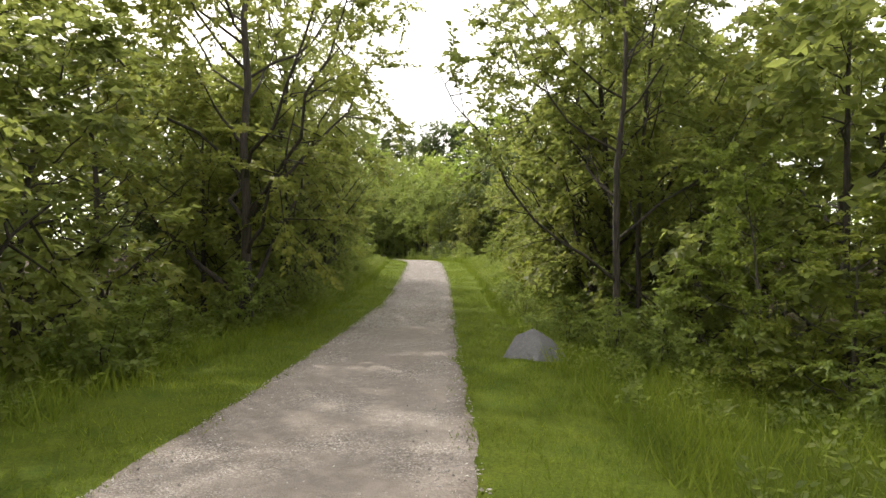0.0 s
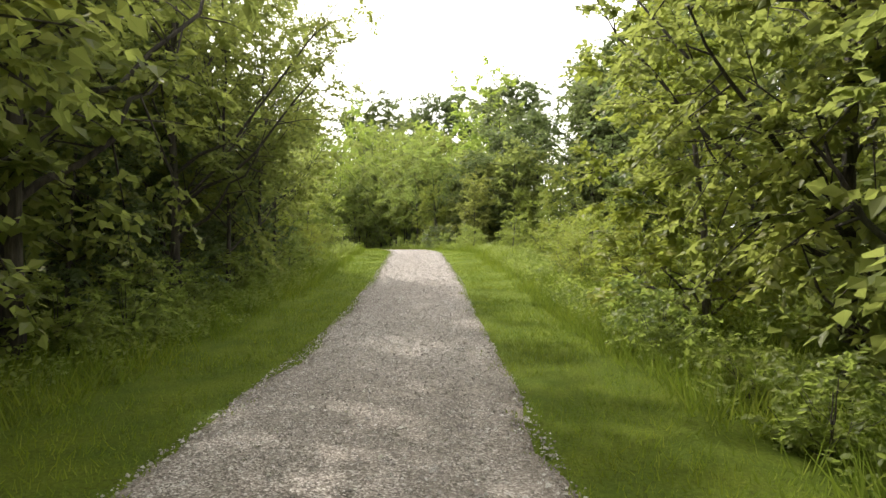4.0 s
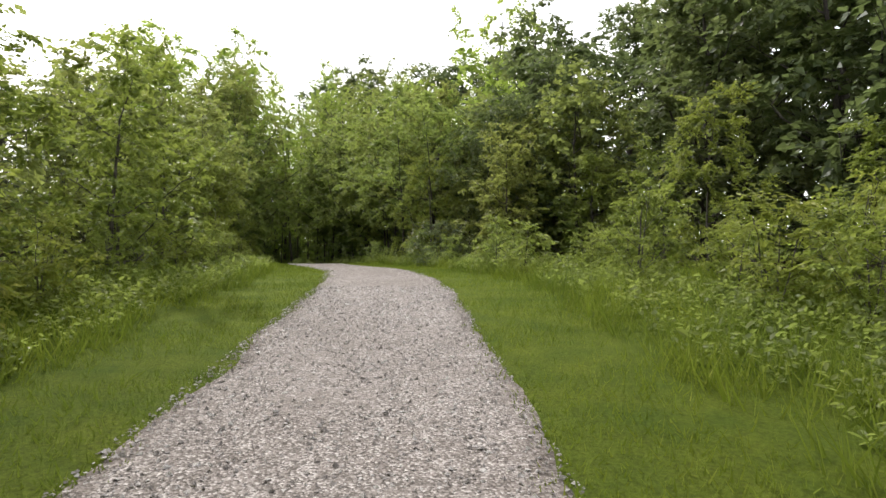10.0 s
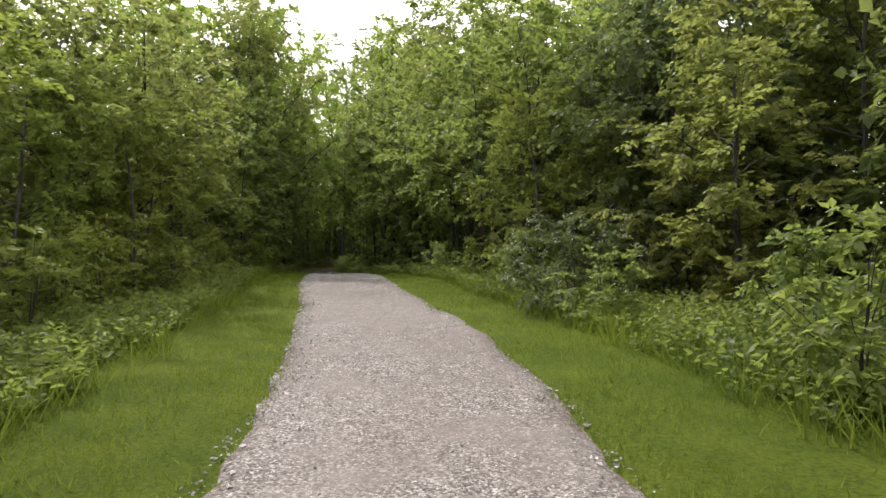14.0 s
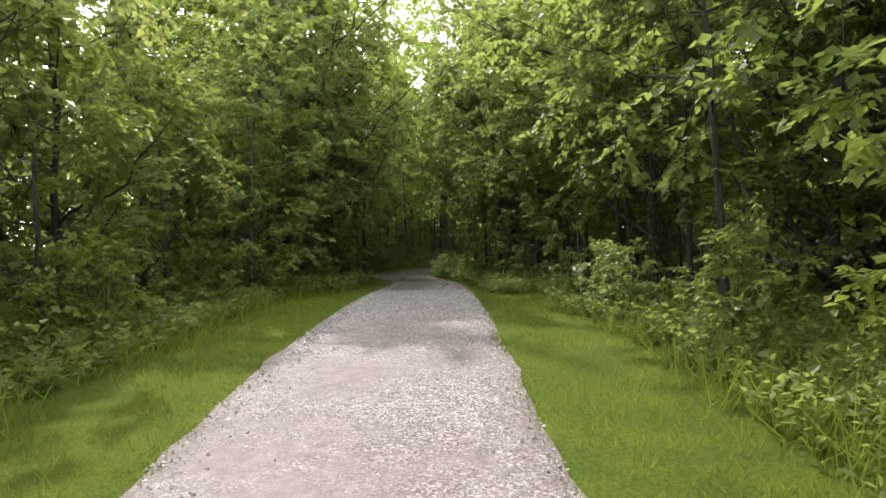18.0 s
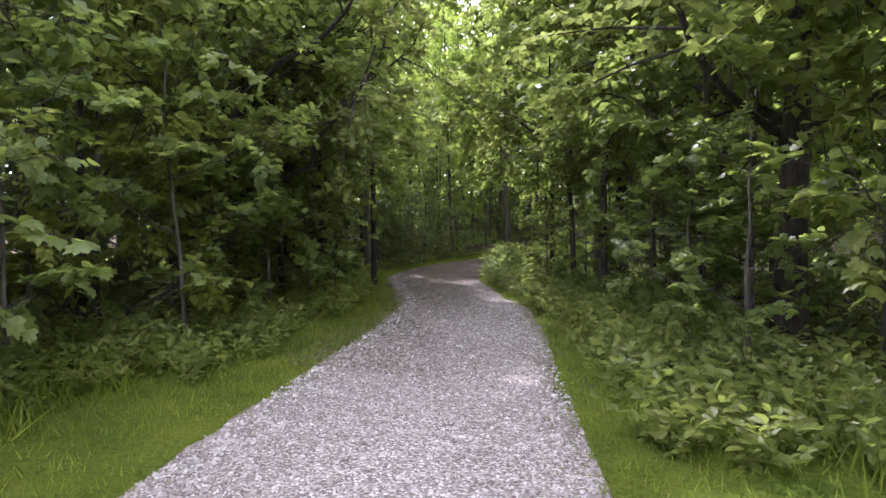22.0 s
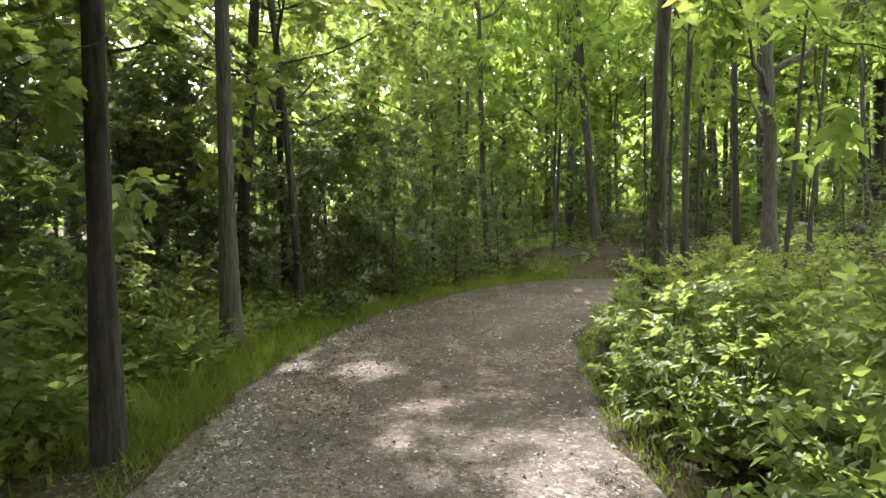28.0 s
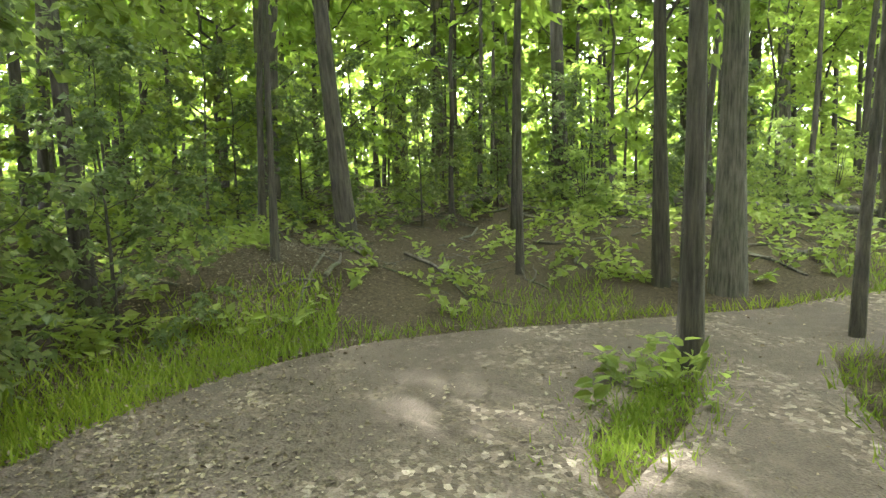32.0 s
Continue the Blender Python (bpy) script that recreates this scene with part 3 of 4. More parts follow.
SHRUB = [woody("shrub", grow(s, h, 0.018, 0.15, r, 5, 3, 4, 9, 0.105, KITE, 0.48, stems=3, rise=0.9), LEAF_BRIGHT, BARK,
               "low leafy shrub with yellow-green leaves", "shrub", "shrubs beside the trail", False)
         for s, h, r in ((21, 1.5, 0.75), (22, 1.3, 0.8), (23, 1.8, 0.8))]
DARK_SHRUB = [woody("undergrowth_shrub", grow(s, h, 0.016, 0.1, r, 5, 3, 4, 8, 0.11, KITE, 0.65, stems=3, rise=0.7), LEAF_LOW, BARK_DARK,
                    "dark green leafy undergrowth shrub", "shrub", "undergrowth of the wood", False)
              for s, h, r in ((31, 1.3, 0.8), (32, 1.6, 0.85), (33, 1.0, 0.8))]
ARCH = [woody("overhanging_tree", grow(s, h, g, b, r, 22, 7, 8, 11, 0.12, KITE, 0.75, low=0.85), LEAF_EDGE, BARK_DARK,
              "dark broadleaf tree arching over the trail", "tree", "tall trees of the wood")
        for s, h, g, b, r in ((45, 11, 0.14, 0.26, 3.9), (46, 12.5, 0.16, 0.27, 4.0))]
TALL = [woody("tall_tree", grow(s, h, g, b, r, 20, 6, 4, 8, 0.34, KITE, 0.8, low=0.7), LEAF_TALL, BARK_DARK,
              "tall dark broadleaf tree behind the thicket", "tree", "tall trees of the wood")
        for s, h, g, b, r in ((41, 13, 0.2, 0.1, 3.3), (42, 14.5, 0.22, 0.16, 3.6), (43, 12, 0.17, 0.08, 3.1))]
# the darker leaf colour here stands for shade within the wood
THICKET = [woody("understorey_tree", grow(s, h, 0.05, 0.06, r, 18, 6, 5, 8, 0.15, KITE, 0.75, low=0.85), LEAF_TALL, BARK_DARK,
                 "low dark understorey tree with foliage to the ground", "tree", "understorey trees of the wood", False)
           for s, h, r in ((81, 6.5, 2.3), (82, 5.6, 2.2))]
WOOD = [woody("woodland_tree", grow(s, h, g, b, r, 13, 6, 4, 8, 0.24, KITE, 0.72, rise=0.6, lean=ln), LEAF_WOOD, bk,
              "straight woodland tree with a bare trunk and a high green crown", "tree", "trees in the wood")
        for s, h, g, b, r, ln, bk in ((51, 14, 0.15, 0.36, 3.0, 0.0, BARK), (52, 15, 0.12, 0.38, 2.8, 0.0, BARK_DARK), (53, 12, 0.085, 0.32, 2.5, 0.0, BARK_DARK), (54, 16, 0.19, 0.42, 3.3, 0.0, BARK))]
GLADE = [woody("woodland_tree", grow(s, h, 0.09, b, r, 20, 6, 4, 8, 0.24, KITE, 0.75, low=0.8), LEAF_WOOD, BARK_DARK,
               "leafy light green tree in the depth of the wood", "tree", "trees in the wood")
         for s, h, b, r in ((57, 10, 0.14, 2.9), (58, 11.5, 0.18, 3.0))]
SKYLINE = [woody("tall_tree", grow(s, h, 0.3, b, r, 26, 8, 6, 8, 0.36, KITE, 0.8, low=0.75), LEAF_TALL, BARK_DARK,
                 "very tall broadleaf tree that rises over the wood", "tree", "tall trees of the wood")
           for s, h, b, r in ((47, 23, 0.3, 5.0), (48, 21, 0.34, 4.6))]
SCREEN = [woody("understorey_tree", grow(s, h, 0.055, 0.36, r, 18, 7, 6, 8, 0.13, KITE, 0.75, low=0.85, rise=0.3), LEAF_LOW, BARK_DARK,
                "slender understorey tree with leaves hanging in tiers over the trail", "tree", "understorey trees of the wood", False)
          for s, h, r in ((83, 6.6, 2.6), (84, 7.4, 2.9))]
OLD = woody("woodland_tree", grow(59, 15, 0.25, 0.24, 3.8, 14, 6, 4, 8, 0.22, KITE, 0.72, rise=0.35, low=0.9), LEAF_WOOD, BARK,
            "broad old tree with low forking limbs beside the side trail", "tree", "trees in the wood")
POLE = [woody("sapling", grow(s, h, g, b, r, 10, 4, 4, 7, 0.15, KITE, 0.7, rise=0.2, lean=ln), LEAF_WOOD, BARK_DARK,
              "thin sapling with tiers of light green leaves", "tree", "saplings in the wood", False)
        for s, h, g, b, r, ln in ((61, 6.5, 0.035, 0.25, 1.6, 0.02), (62, 5.0, 0.025, 0.2, 1.5, -0.03), (63, 8.0, 0.045, 0.3, 1.7, 0.0))]
MAPLES = [woody("maple_sapling", grow(s, h, 0.022, 0.15, r, 10, 4, 4, 5, 0.11, MAPLE, 0.9, rise=0.3), LEAF_LOW, BARK,
                "maple sapling with broad lobed leaves hanging in tiers", "tree", "maple saplings beside the trail")
          for s, h, r in ((71, 3.2, 1.1), (72, 2.4, 1.0), (73, 4.0, 1.3))]

LAYERED = [woody("maple_tree", grow(s, h, 0.04, 0.14, r, 16, 5, 5, 5, 0.13, MAPLE, 0.9, rise=0.25, low=0.8), LEAF_LOW, BARK,
                 "young maple tree with broad lobed leaves in flat tiers", "tree", "maple trees beside the trail")
           for s, h, r in ((74, 5.6, 1.9), (75, 6.4, 2.1))]
SLIM = [woody("slim_tree", grow(s, h, g, b, r, 8, 4, 4, 7, 0.17, KITE, 0.7, rise=0.35, lean=ln), LEAF_WOOD, BARK_DARK,
              "slim dark-trunked tree with a small high crown", "tree", "slim trees in the wood", False)
        for s, h, g, b, r, ln in ((64, 9.5, 0.05, 0.5, 1.8, 0.03), (65, 11, 0.06, 0.55, 1.9, -0.02), (66, 8.5, 0.04, 0.48, 1.6, 0.0))]


def pick(kinds, rng=None):
    return kinds[int((RNG if rng is None else rng).integers(len(kinds)))]


GAPS = [(-12.4, 71.6, 1.8), (-10.2, 70.4, 1.1), (-9.8, 73.6, 1.2)]      # clearings in the canopy towards the sun: x, y, half width


def in_gap(x, y):
    a = radians(SUN_TURN)
    for gx, gy, w in GAPS:
        dx, dy = x - gx, y - gy
        if 1.5 < -dx * math.sin(a) + dy * math.cos(a) < 12 and abs(dx * math.cos(a) + dy * math.sin(a)) < w:
            return True
    return False


def row(kinds, y0, y1, step, near, far, side, s0, s1):
    """Plants along the trail, near to far from its middle, on the side -1 or 1."""
    y = y0 + step * 0.5
    rng = np.random.default_rng([int(abs(v) * 10) for v in (y0, y1, step, near, far, 2 + side)])
    while y < y1:
        yy = y + rng.uniform(-0.3, 0.3) * step
        s = rng.uniform(s0, s1)
        x = float(middle(yy)) + side * rng.uniform(near, far)
        kind, turn, tall = pick(kinds, rng), rng.uniform(0, 360), rng.uniform(0.9, 1.1)
        y += step
        if kinds in (TALL, WOOD, ARCH) and in_gap(x, yy):
            continue
        plant(kind, x, yy, s, turn, s * tall)


# ---- the thicket on the left of the open trail ----
row(EDGE, -6, 14, 2.6, 4.6, 5.4, -1, 0.9, 1.1)
row(BACK, -4, 16, 3.4, 7.8, 9.5, -1, 1.1, 1.3)
plant(BROAD[0], -4.2, 12.6, 1.25, 30)
plant(BROAD[0], -5.2, 22.4, 0.95, 80)
plant(BROAD[0], 4.0, 17.6, 0.95, 210)
plant(BROAD[0], -4.7, 17.4, 1.2, 140)
plant(BROAD[1], -5.6, 5.5, 1.05, 200)
row(EDGE, 14, 19, 2.4, 4.4, 5.0, -1, 1.02, 1.18)
row(EDGE, 19, 32, 2.1, 6.2, 7.0, -1, 1.0, 1.15)
# dark-coloured low trees in place of the shaded hollow under the edge crowns
row(THICKET, 20, 31, 1.4, 5.0, 5.6, -1, 0.6, 0.8)
for y, off, sc, tn in ((24.2, 4.0, 0.8, 300), (26.8, 4.1, 0.85, 120), (29.0, 4.3, 0.75, 20)):
    plant(BROAD[2], -0.85 - off, y, sc, tn)
row(YOUNG, 31, 46, 2.2, 4.6, 5.6, -1, 0.8, 0.95)
row(BACK, 17, 46, 3.2, 7.5, 10, -1, 0.85, 1.05)
row(BACK, 44, 58, 2.2, 6.8, 8.6, -1, 0.75, 0.9)
row(EDGE, 45, 57, 2.3, 4.5, 5.2, -1, 0.7, 0.82)
row(YOUNG, 44, 58, 2.3, 3.6, 4.2, -1, 0.7, 0.9)
row(DARK_SHRUB, -3, 24, 1.5, 3.1, 3.9, -1, 0.6, 0.9)
row(DARK_SHRUB, 24, 30, 1.4, 3.2, 3.9, -1, 0.5, 0.8)
row(SHRUB, 31, 56, 2.0, 3.0, 4.0, -1, 0.5, 0.8)
# ---- the right side: a tree by the boulder, scrub, then thicket ----
plant(BROAD[2], 3.3, 11.2, 1.22, 70)
plant(BROAD[2], 4.4, 13.3, 1.1, 40, 1.1)
plant(BROAD[1], 4.4, 15.6, 1.25, 250, 1.2)
plant(EDGE[3], 5.0, 11.6, 0.75)
plant(YOUNG[1], 4.6, 8.6, 0.7)
plant(EDGE[3], 4.2, 16.4, 1.12)
plant(YOUNG[0], 3.8, 20.4, 1.25)
plant(YOUNG[2], 4.4, 21.6, 1.2)
row(BACK, -8, 22, 3.2, 7.0, 8.5, 1, 0.95, 1.2)
row(BACK, 2, 26, 4.2, 10.5, 13, 1, 1.3, 1.5)
row(DARK_SHRUB, 8.6, 14.5, 1.1, 2.9, 4.2, 1, 0.25, 0.42)
for x, y, k, sc in ((2.15, 10.3, 1, 0.6), (2.75, 9.6, 0, 0.62), (3.0, 10.7, 2, 0.75), (1.7, 10.6, 2, 0.5), (3.3, 9.0, 1, 0.5), (2.3, 11.4, 0, 0.6)):
    plant((SHRUB if k == 0 else DARK_SHRUB)[k], x, y, sc)
row(DARK_SHRUB, 9.5, 15, 1.2, 4.6, 6.0, 1, 0.7, 1.0)
row(DARK_SHRUB, 14.5, 20, 1.3, 2.7, 3.8, 1, 0.45, 0.75)
row(YOUNG, -2, 9, 2.6, 5.5, 6.6, 1, 0.55, 0.8)
row(SHRUB, -2, 8, 2.2, 4.5, 6, 1, 0.5, 0.8)
row(SHRUB, 22, 36, 1.1, 3.9, 5.2, 1, 0.7, 1.0)
row(SHRUB, 22, 37, 1.3, 5.4, 7.5, 1, 0.8, 1.15)
row(YOUNG, 29, 38, 2.0, 8.0, 10.5, 1, 0.6, 0.9)
row(SHRUB, 36, 43, 1.3, 3.8, 5.5, 1, 0.45, 0.65)
row(YOUNG, 38, 45, 2.2, 6.5, 8.5, 1, 0.6, 0.75)
row(EDGE, 43, 48, 1.7, 4.2, 5.2, 1, 0.5, 0.62)
row(BACK, 44, 56, 2.0, 5.8, 8.0, 1, 0.72, 0.9)
row(EDGE, 45, 55, 2.0, 8.0, 10.5, 1, 0.85, 1.05)
row(SCREEN, 48, 57, 2.3, 3.9, 4.5, 1, 0.85, 1.0)
row(THICKET, 46, 55, 1.9, 5.4, 6.8, 1, 0.85, 1.05)
plant(BROAD[1], -0.2, 52.6, 0.85, 40)
plant(YOUNG[1], -0.3, 47.6, 0.75)
row(DARK_SHRUB, 37, 58, 1.7, 2.6, 3.4, 1, 0.5, 0.8)
# ---- tall trees behind ----
row(TALL, 46, 55, 3.0, 8, 10.5, 1, 0.58, 0.68)
row(TALL, 40, 48, 2.8, 11.5, 14.5, 1, 0.6, 0.72)
row(TALL, 24, 36, 2.6, 9.5, 12, 1, 0.7, 0.85)
row(TALL, 26, 36, 3.4, 13, 16, 1, 0.8, 0.95)
# row added behind the left edge trees to throw shade on them
row(TALL, 17, 29, 3.2, 7.2, 9.0, -1, 0.6, 0.72)
row(TALL, 40, 53, 3.6, 12, 15.5, 1, 0.75, 0.88)
row(GLADE, 55, 66, 2.6, 8, 14, 1, 0.85, 1.05)
row(TALL, 30, 62, 5.0, 17, 22, 1, 1.0, 1.2)
for x, y, k, sc in ((-10.6, 93, 1, 0.95), (-7.2, 90.5, 0, 0.92), (-3.6, 93.5, 1, 0.98), (0.2, 91, 0, 0.95), (3.8, 93, 1, 1.05), (7.6, 91, 0, 1.02), (11.6, 92, 1, 1.12), (14.8, 70.5, 0, 0.9), (18.5, 73, 1, 1.0), (22.0, 66, 0, 1.0), (17.5, 62.5, 1, 0.95)):
    plant(SKYLINE[k], x, y, sc)
row(TALL, 48, 56, 3.2, 7.5, 10, -1, 0.45, 0.52)
row(THICKET, 56, 63, 2.6, 5.5, 8, -1, 0.55, 0.7)
row(TALL, 46, 55, 4.0, 11, 15, -1, 0.6, 0.72)
row(GLADE, 55, 64, 3.0, 9, 14, -1, 0.85, 1.0)
row(TALL, 20, 46, 6.0, 15, 22, -1, 0.7, 0.85)
row(GLADE, 60, 66, 3.0, 7.0, 9.5, -1, 0.85, 1.0)
row(GLADE, 60, 69, 3.4, 6.0, 8.5, 1, 0.85, 1.0)
row(THICKET, 58, 72, 1.5, 3.3, 4.4, -1, 0.45, 0.6)
row(THICKET, 58, 73, 1.8, 4.8, 6.4, -1, 0.65, 0.85)
row(THICKET, 58, 66, 1.8, 4.2, 6, 1, 0.35, 0.5)
# unseen trees behind the start, added only to close in the light
row(TALL, -30, -8, 6.0, 5, 12, -1, 0.9, 1.1)
row(TALL, -30, -8, 6.0, 5, 12, 1, 0.9, 1.1)

# ---- the wood ----
NAMED = [  # x, y, kind, thickness, height, lean about y, label
    (-13.25, 67.2, 3, 0.42, 0.95, 0, "stout grey woodland tree beside the trail"), (-9.66, 68.6, 0, 0.5, 0.9, 1.5, "woodland tree with ivy on its bark beside the trail"),
    (-9.66, 72.5, 2, 0.68, 1.0, 0.5, "thin straight tree between the trail and a short cut"), (-11.66, 75.95, 1, 0.75, 1.05, -5, "dark leaning tree at the bend of the trail"),
    (-10.06, 74.75, 2, 0.4, 0.8, 0, ""), (-12.14, 74.4, 2, 0.36, 0.7, 0.5, ""), (-9.7, 76.6, 2, 0.5, 0.8, 1, ""), (-12.6, 76.2, 2, 0.5, 0.7, 2, ""), (-13.3, 73.8, 2, 0.7, 1.1, -2, ""), (-8.95, 74.3, 1, 0.5, 1.0, -2, "dark tree beside a broad old tree"),
    (-8.3, 79.2, 1, 1.0, 1.2, -3, ""), (-15.6, 69.6, 1, 0.8, 1.0, 7, ""), (-12.9, 78.4, 1, 0.8, 0.9, 2, "")]
stood = []
for x, y, k, s, tall, tl, lb in NAMED:
    plant(WOOD[k], x, y, s, 0, tall, (0, tl), lb)
    stood.append((x, y))
plant(OLD, -8.5, 74.05, 0.46, 100, 0.8)
stood.append((-8.52, 74.05))
plant(SLIM[0], -8.36, 72.9, 0.75, 40)


def clear_of(x, y, gap):
    if y < 72.4 and abs(x - float(middle(y))) < half(y) + 1.2:
        return False
    if math.hypot(x + 9.3, y - 72.4) < 2.9 or (y > 71 and abs(y - 73.4) < 1.7 and x > -11) or math.hypot(x + 10.6, y - 68) < 2.4:
        return False
    return all(math.hypot(x - a, y - b) > gap for a, b in stood)


def scatter(kinds, count, x0, x1, y0, y1, gap, s0, s1):
    tries = 0
    rng = np.random.default_rng([int(abs(v) * 10) for v in (count, x0, x1, y0, y1, gap)])
    while count and tries < 4000:
        tries += 1
        x, y = rng.uniform(x0, x1), rng.uniform(y0, y1)
        if clear_of(x, y, gap) and not (kinds in (WOOD, GLADE) and in_gap(x, y)):
            s = rng.uniform(s0, s1)
            plant(pick(kinds, rng), x, y, s, rng.uniform(0, 360), s * rng.uniform(0.9, 1.15))
            stood.append((x, y))
            count -= 1


row(ARCH, 58.5, 63.5, 2.5, 3.3, 3.9, -1, 0.85, 1.0)
row(ARCH, 58.5, 61.5, 2.6, 3.4, 3.9, 1, 0.85, 1.0)
row(SCREEN, 56, 60, 2.0, 3.7, 4.1, -1, 0.9, 1.0)
row(SCREEN, 56, 60, 2.0, 3.8, 4.2, 1, 0.9, 1.0)
row(SCREEN, 60, 64, 2.3, 2.9, 3.3, -1, 0.95, 1.1)
row(SCREEN, 60, 68, 2.5, 2.8, 3.3, 1, 0.95, 1.1)
plant(SCREEN[1], -6.2, 62.8, 1.2, 150)
plant(GLADE[1], -12.8, 61.5, 1.0, 50)
plant(GLADE[0], -17.6, 64.4, 1.0, 50)
plant(ARCH[0], -11.5, 60.4, 0.95, 200)
plant(THICKET[0], -1.4, 57.2, 0.7)
plant(THICKET[1], -2.2, 59.4, 0.6)
plant(SCREEN[1], -13.9, 69.0, 1.1, 300)
plant(ARCH[1], -6.2, 65.6, 0.95, 130)
plant(SCREEN[0], -14.3, 73.4, 0.9, 100)
plant(LAYERED[0], -14.2, 71.2, 0.5)
for x, y, sc in ((-13.9, 69.3, 0.42), (-13.6, 70.7, 0.4), (-13.2, 72.1, 0.36), (-12.9, 73.3, 0.3)):
    plant(pick(THICKET), x, y, sc)
plant(WOOD[0], -16.6, 76.9, 0.9)
plant(GLADE[0], -14.2, 80.8, 0.9)
for x, y, s in ((-14.6, 77.6, 0.38), (-13.0, 76.8, 0.34), (-11.9, 77.9, 0.36), (-10.8, 76.9, 0.3), (-9.6, 78.2, 0.36), (-8.4, 78.6, 0.34), (-7.0, 77.6, 0.32), (-5.6, 78.8, 0.36), (-12.6, 79.4, 0.42), (-10.2, 80.2, 0.42)):
    plant(pick(THICKET), x, y, s)
plant(SCREEN[1], -15.2, 70.2, 1.15, 20)
for x, y, sc in ((-16.6, 69.9, 0.7), (-17.6, 68.2, 0.75), (-15.7, 68.7, 0.55), (-16.9, 71.6, 0.7)):
    plant(pick(THICKET), x, y, sc)
plant(ARCH[0], -16.6, 66.4, 0.95, 50)
for x, y, s in ((-21.0, 71.0, 0.8),):
    plant(pick(GLADE), x, y, s)
    stood.append((x, y))
for x, y, s in ((-14.6, 70.4, 0.42), (-15.0, 72.0, 0.5), (-16.2, 68.6, 0.5), (-14.4, 74.2, 0.5), (-17.0, 70.6, 0.6), (-13.9, 72.4, 0.5), (-15.2, 75.6, 0.7), (-13.4, 77.0, 0.55), (-16.2, 73.6, 0.7)):
    plant(pick(THICKET if y < 70 else LAYERED), x, y, s)
    stood.append((x, y))
scatter(WOOD, 26, -28, 8, 62, 92, 2.2, 0.75, 1.15)
scatter(WOOD, 16, -45, 30, 90, 108, 2.5, 0.9, 1.2)
for x, y, s in ((-12.8, 83.5, 0.9), (-9.3, 86.0, 1.0), (-16.0, 87.0, 1.0), (-5.6, 85.0, 0.95), (-11.5, 90.5, 1.1), (-3.5, 90.0, 1.0), (-19.5, 83.0, 0.9), (-23.0, 78.0, 0.9),
                (-7.6, 93.0, 1.1), (-15.0, 94.0, 1.1), (0.0, 85.0, 1.0), (-20.5, 92.0, 1.1), (2.0, 79.0, 0.9), (4.5, 88.0, 1.1)):
    plant(pick(GLADE), x, y, s)
    stood.append((x, y))
scatter(SLIM, 55, -22, 2, 74.5, 92, 0.9, 0.8, 1.2)
scatter(POLE, 70, -26, 6, 63, 94, 0.8, 0.7, 1.2)
row(WOOD, 59, 71, 2.0, 6.5, 9.5, -1, 0.85, 1.05)
for k, x, y, s, tall in ((1, -11.9, 63.0, 0.7, 1.0), (2, -11.8, 65.0, 0.8, 0.95), (1, -13.4, 64.2, 0.75, 0.95), (0, -6.5, 64.6, 0.62, 0.9), (2, -5.6, 66.4, 0.7, 0.9)):
    plant(WOOD[k], x, y, s, None, tall)
row(LAYERED, 54, 66, 1.7, 3.3, 4.1, -1, 0.75, 1.0)
row(LAYERED, 57, 66, 1.8, 3.3, 4.1, 1, 0.75, 1.0)
row(MAPLES, 55, 66, 1.2, 2.5, 3.2, -1, 0.8, 1.1)
row(MAPLES, 57.5, 66, 1.2, 2.5, 3.2, 1, 0.85, 1.15)
row(DARK_SHRUB, 57, 69, 1.1, 2.9, 3.7, -1, 0.35, 0.6)
row(DARK_SHRUB, 57, 66, 1.0, 2.4, 3.0, 1, 0.35, 0.6)
# in both lists the brighter kind past y 69.5 stands for sunlit leaves
for x, y, s in ((-9.1, 67.5, 0.6), (-8.5, 68.5, 0.75), (-8.6, 69.7, 0.7), (-7.7, 68.3, 0.9), (-9.0, 66.5, 0.6), (-8.9, 70.8, 0.6), (-8.1, 71.2, 0.7), (-7.4, 70.0, 0.8), (-8.75, 71.6, 0.5), (-8.45, 72.2, 0.45)):
    plant(pick(SHRUB if y > 69.5 else DARK_SHRUB), x, y, s * 0.9)
for x, y, s in ((-9.8, 68.9, 0.42), (-9.6, 69.6, 0.45), (-9.6, 70.3, 0.4), (-9.2, 70.4, 0.5), (-9.65, 67.9, 0.45), (-9.4, 67.0, 0.5), (-9.25, 68.9, 0.55), (-9.2, 71.0, 0.42), (-9.0, 66.4, 0.5), (-8.6, 65.4, 0.5), (-9.4, 67.5, 0.46)):
    plant(pick(SHRUB if y > 69.5 else DARK_SHRUB), x, y, s * 1.1, None, s * 1.2)
scatter(DARK_SHRUB, 36, -24, 2, 62, 86, 0.7, 0.6, 1.1)


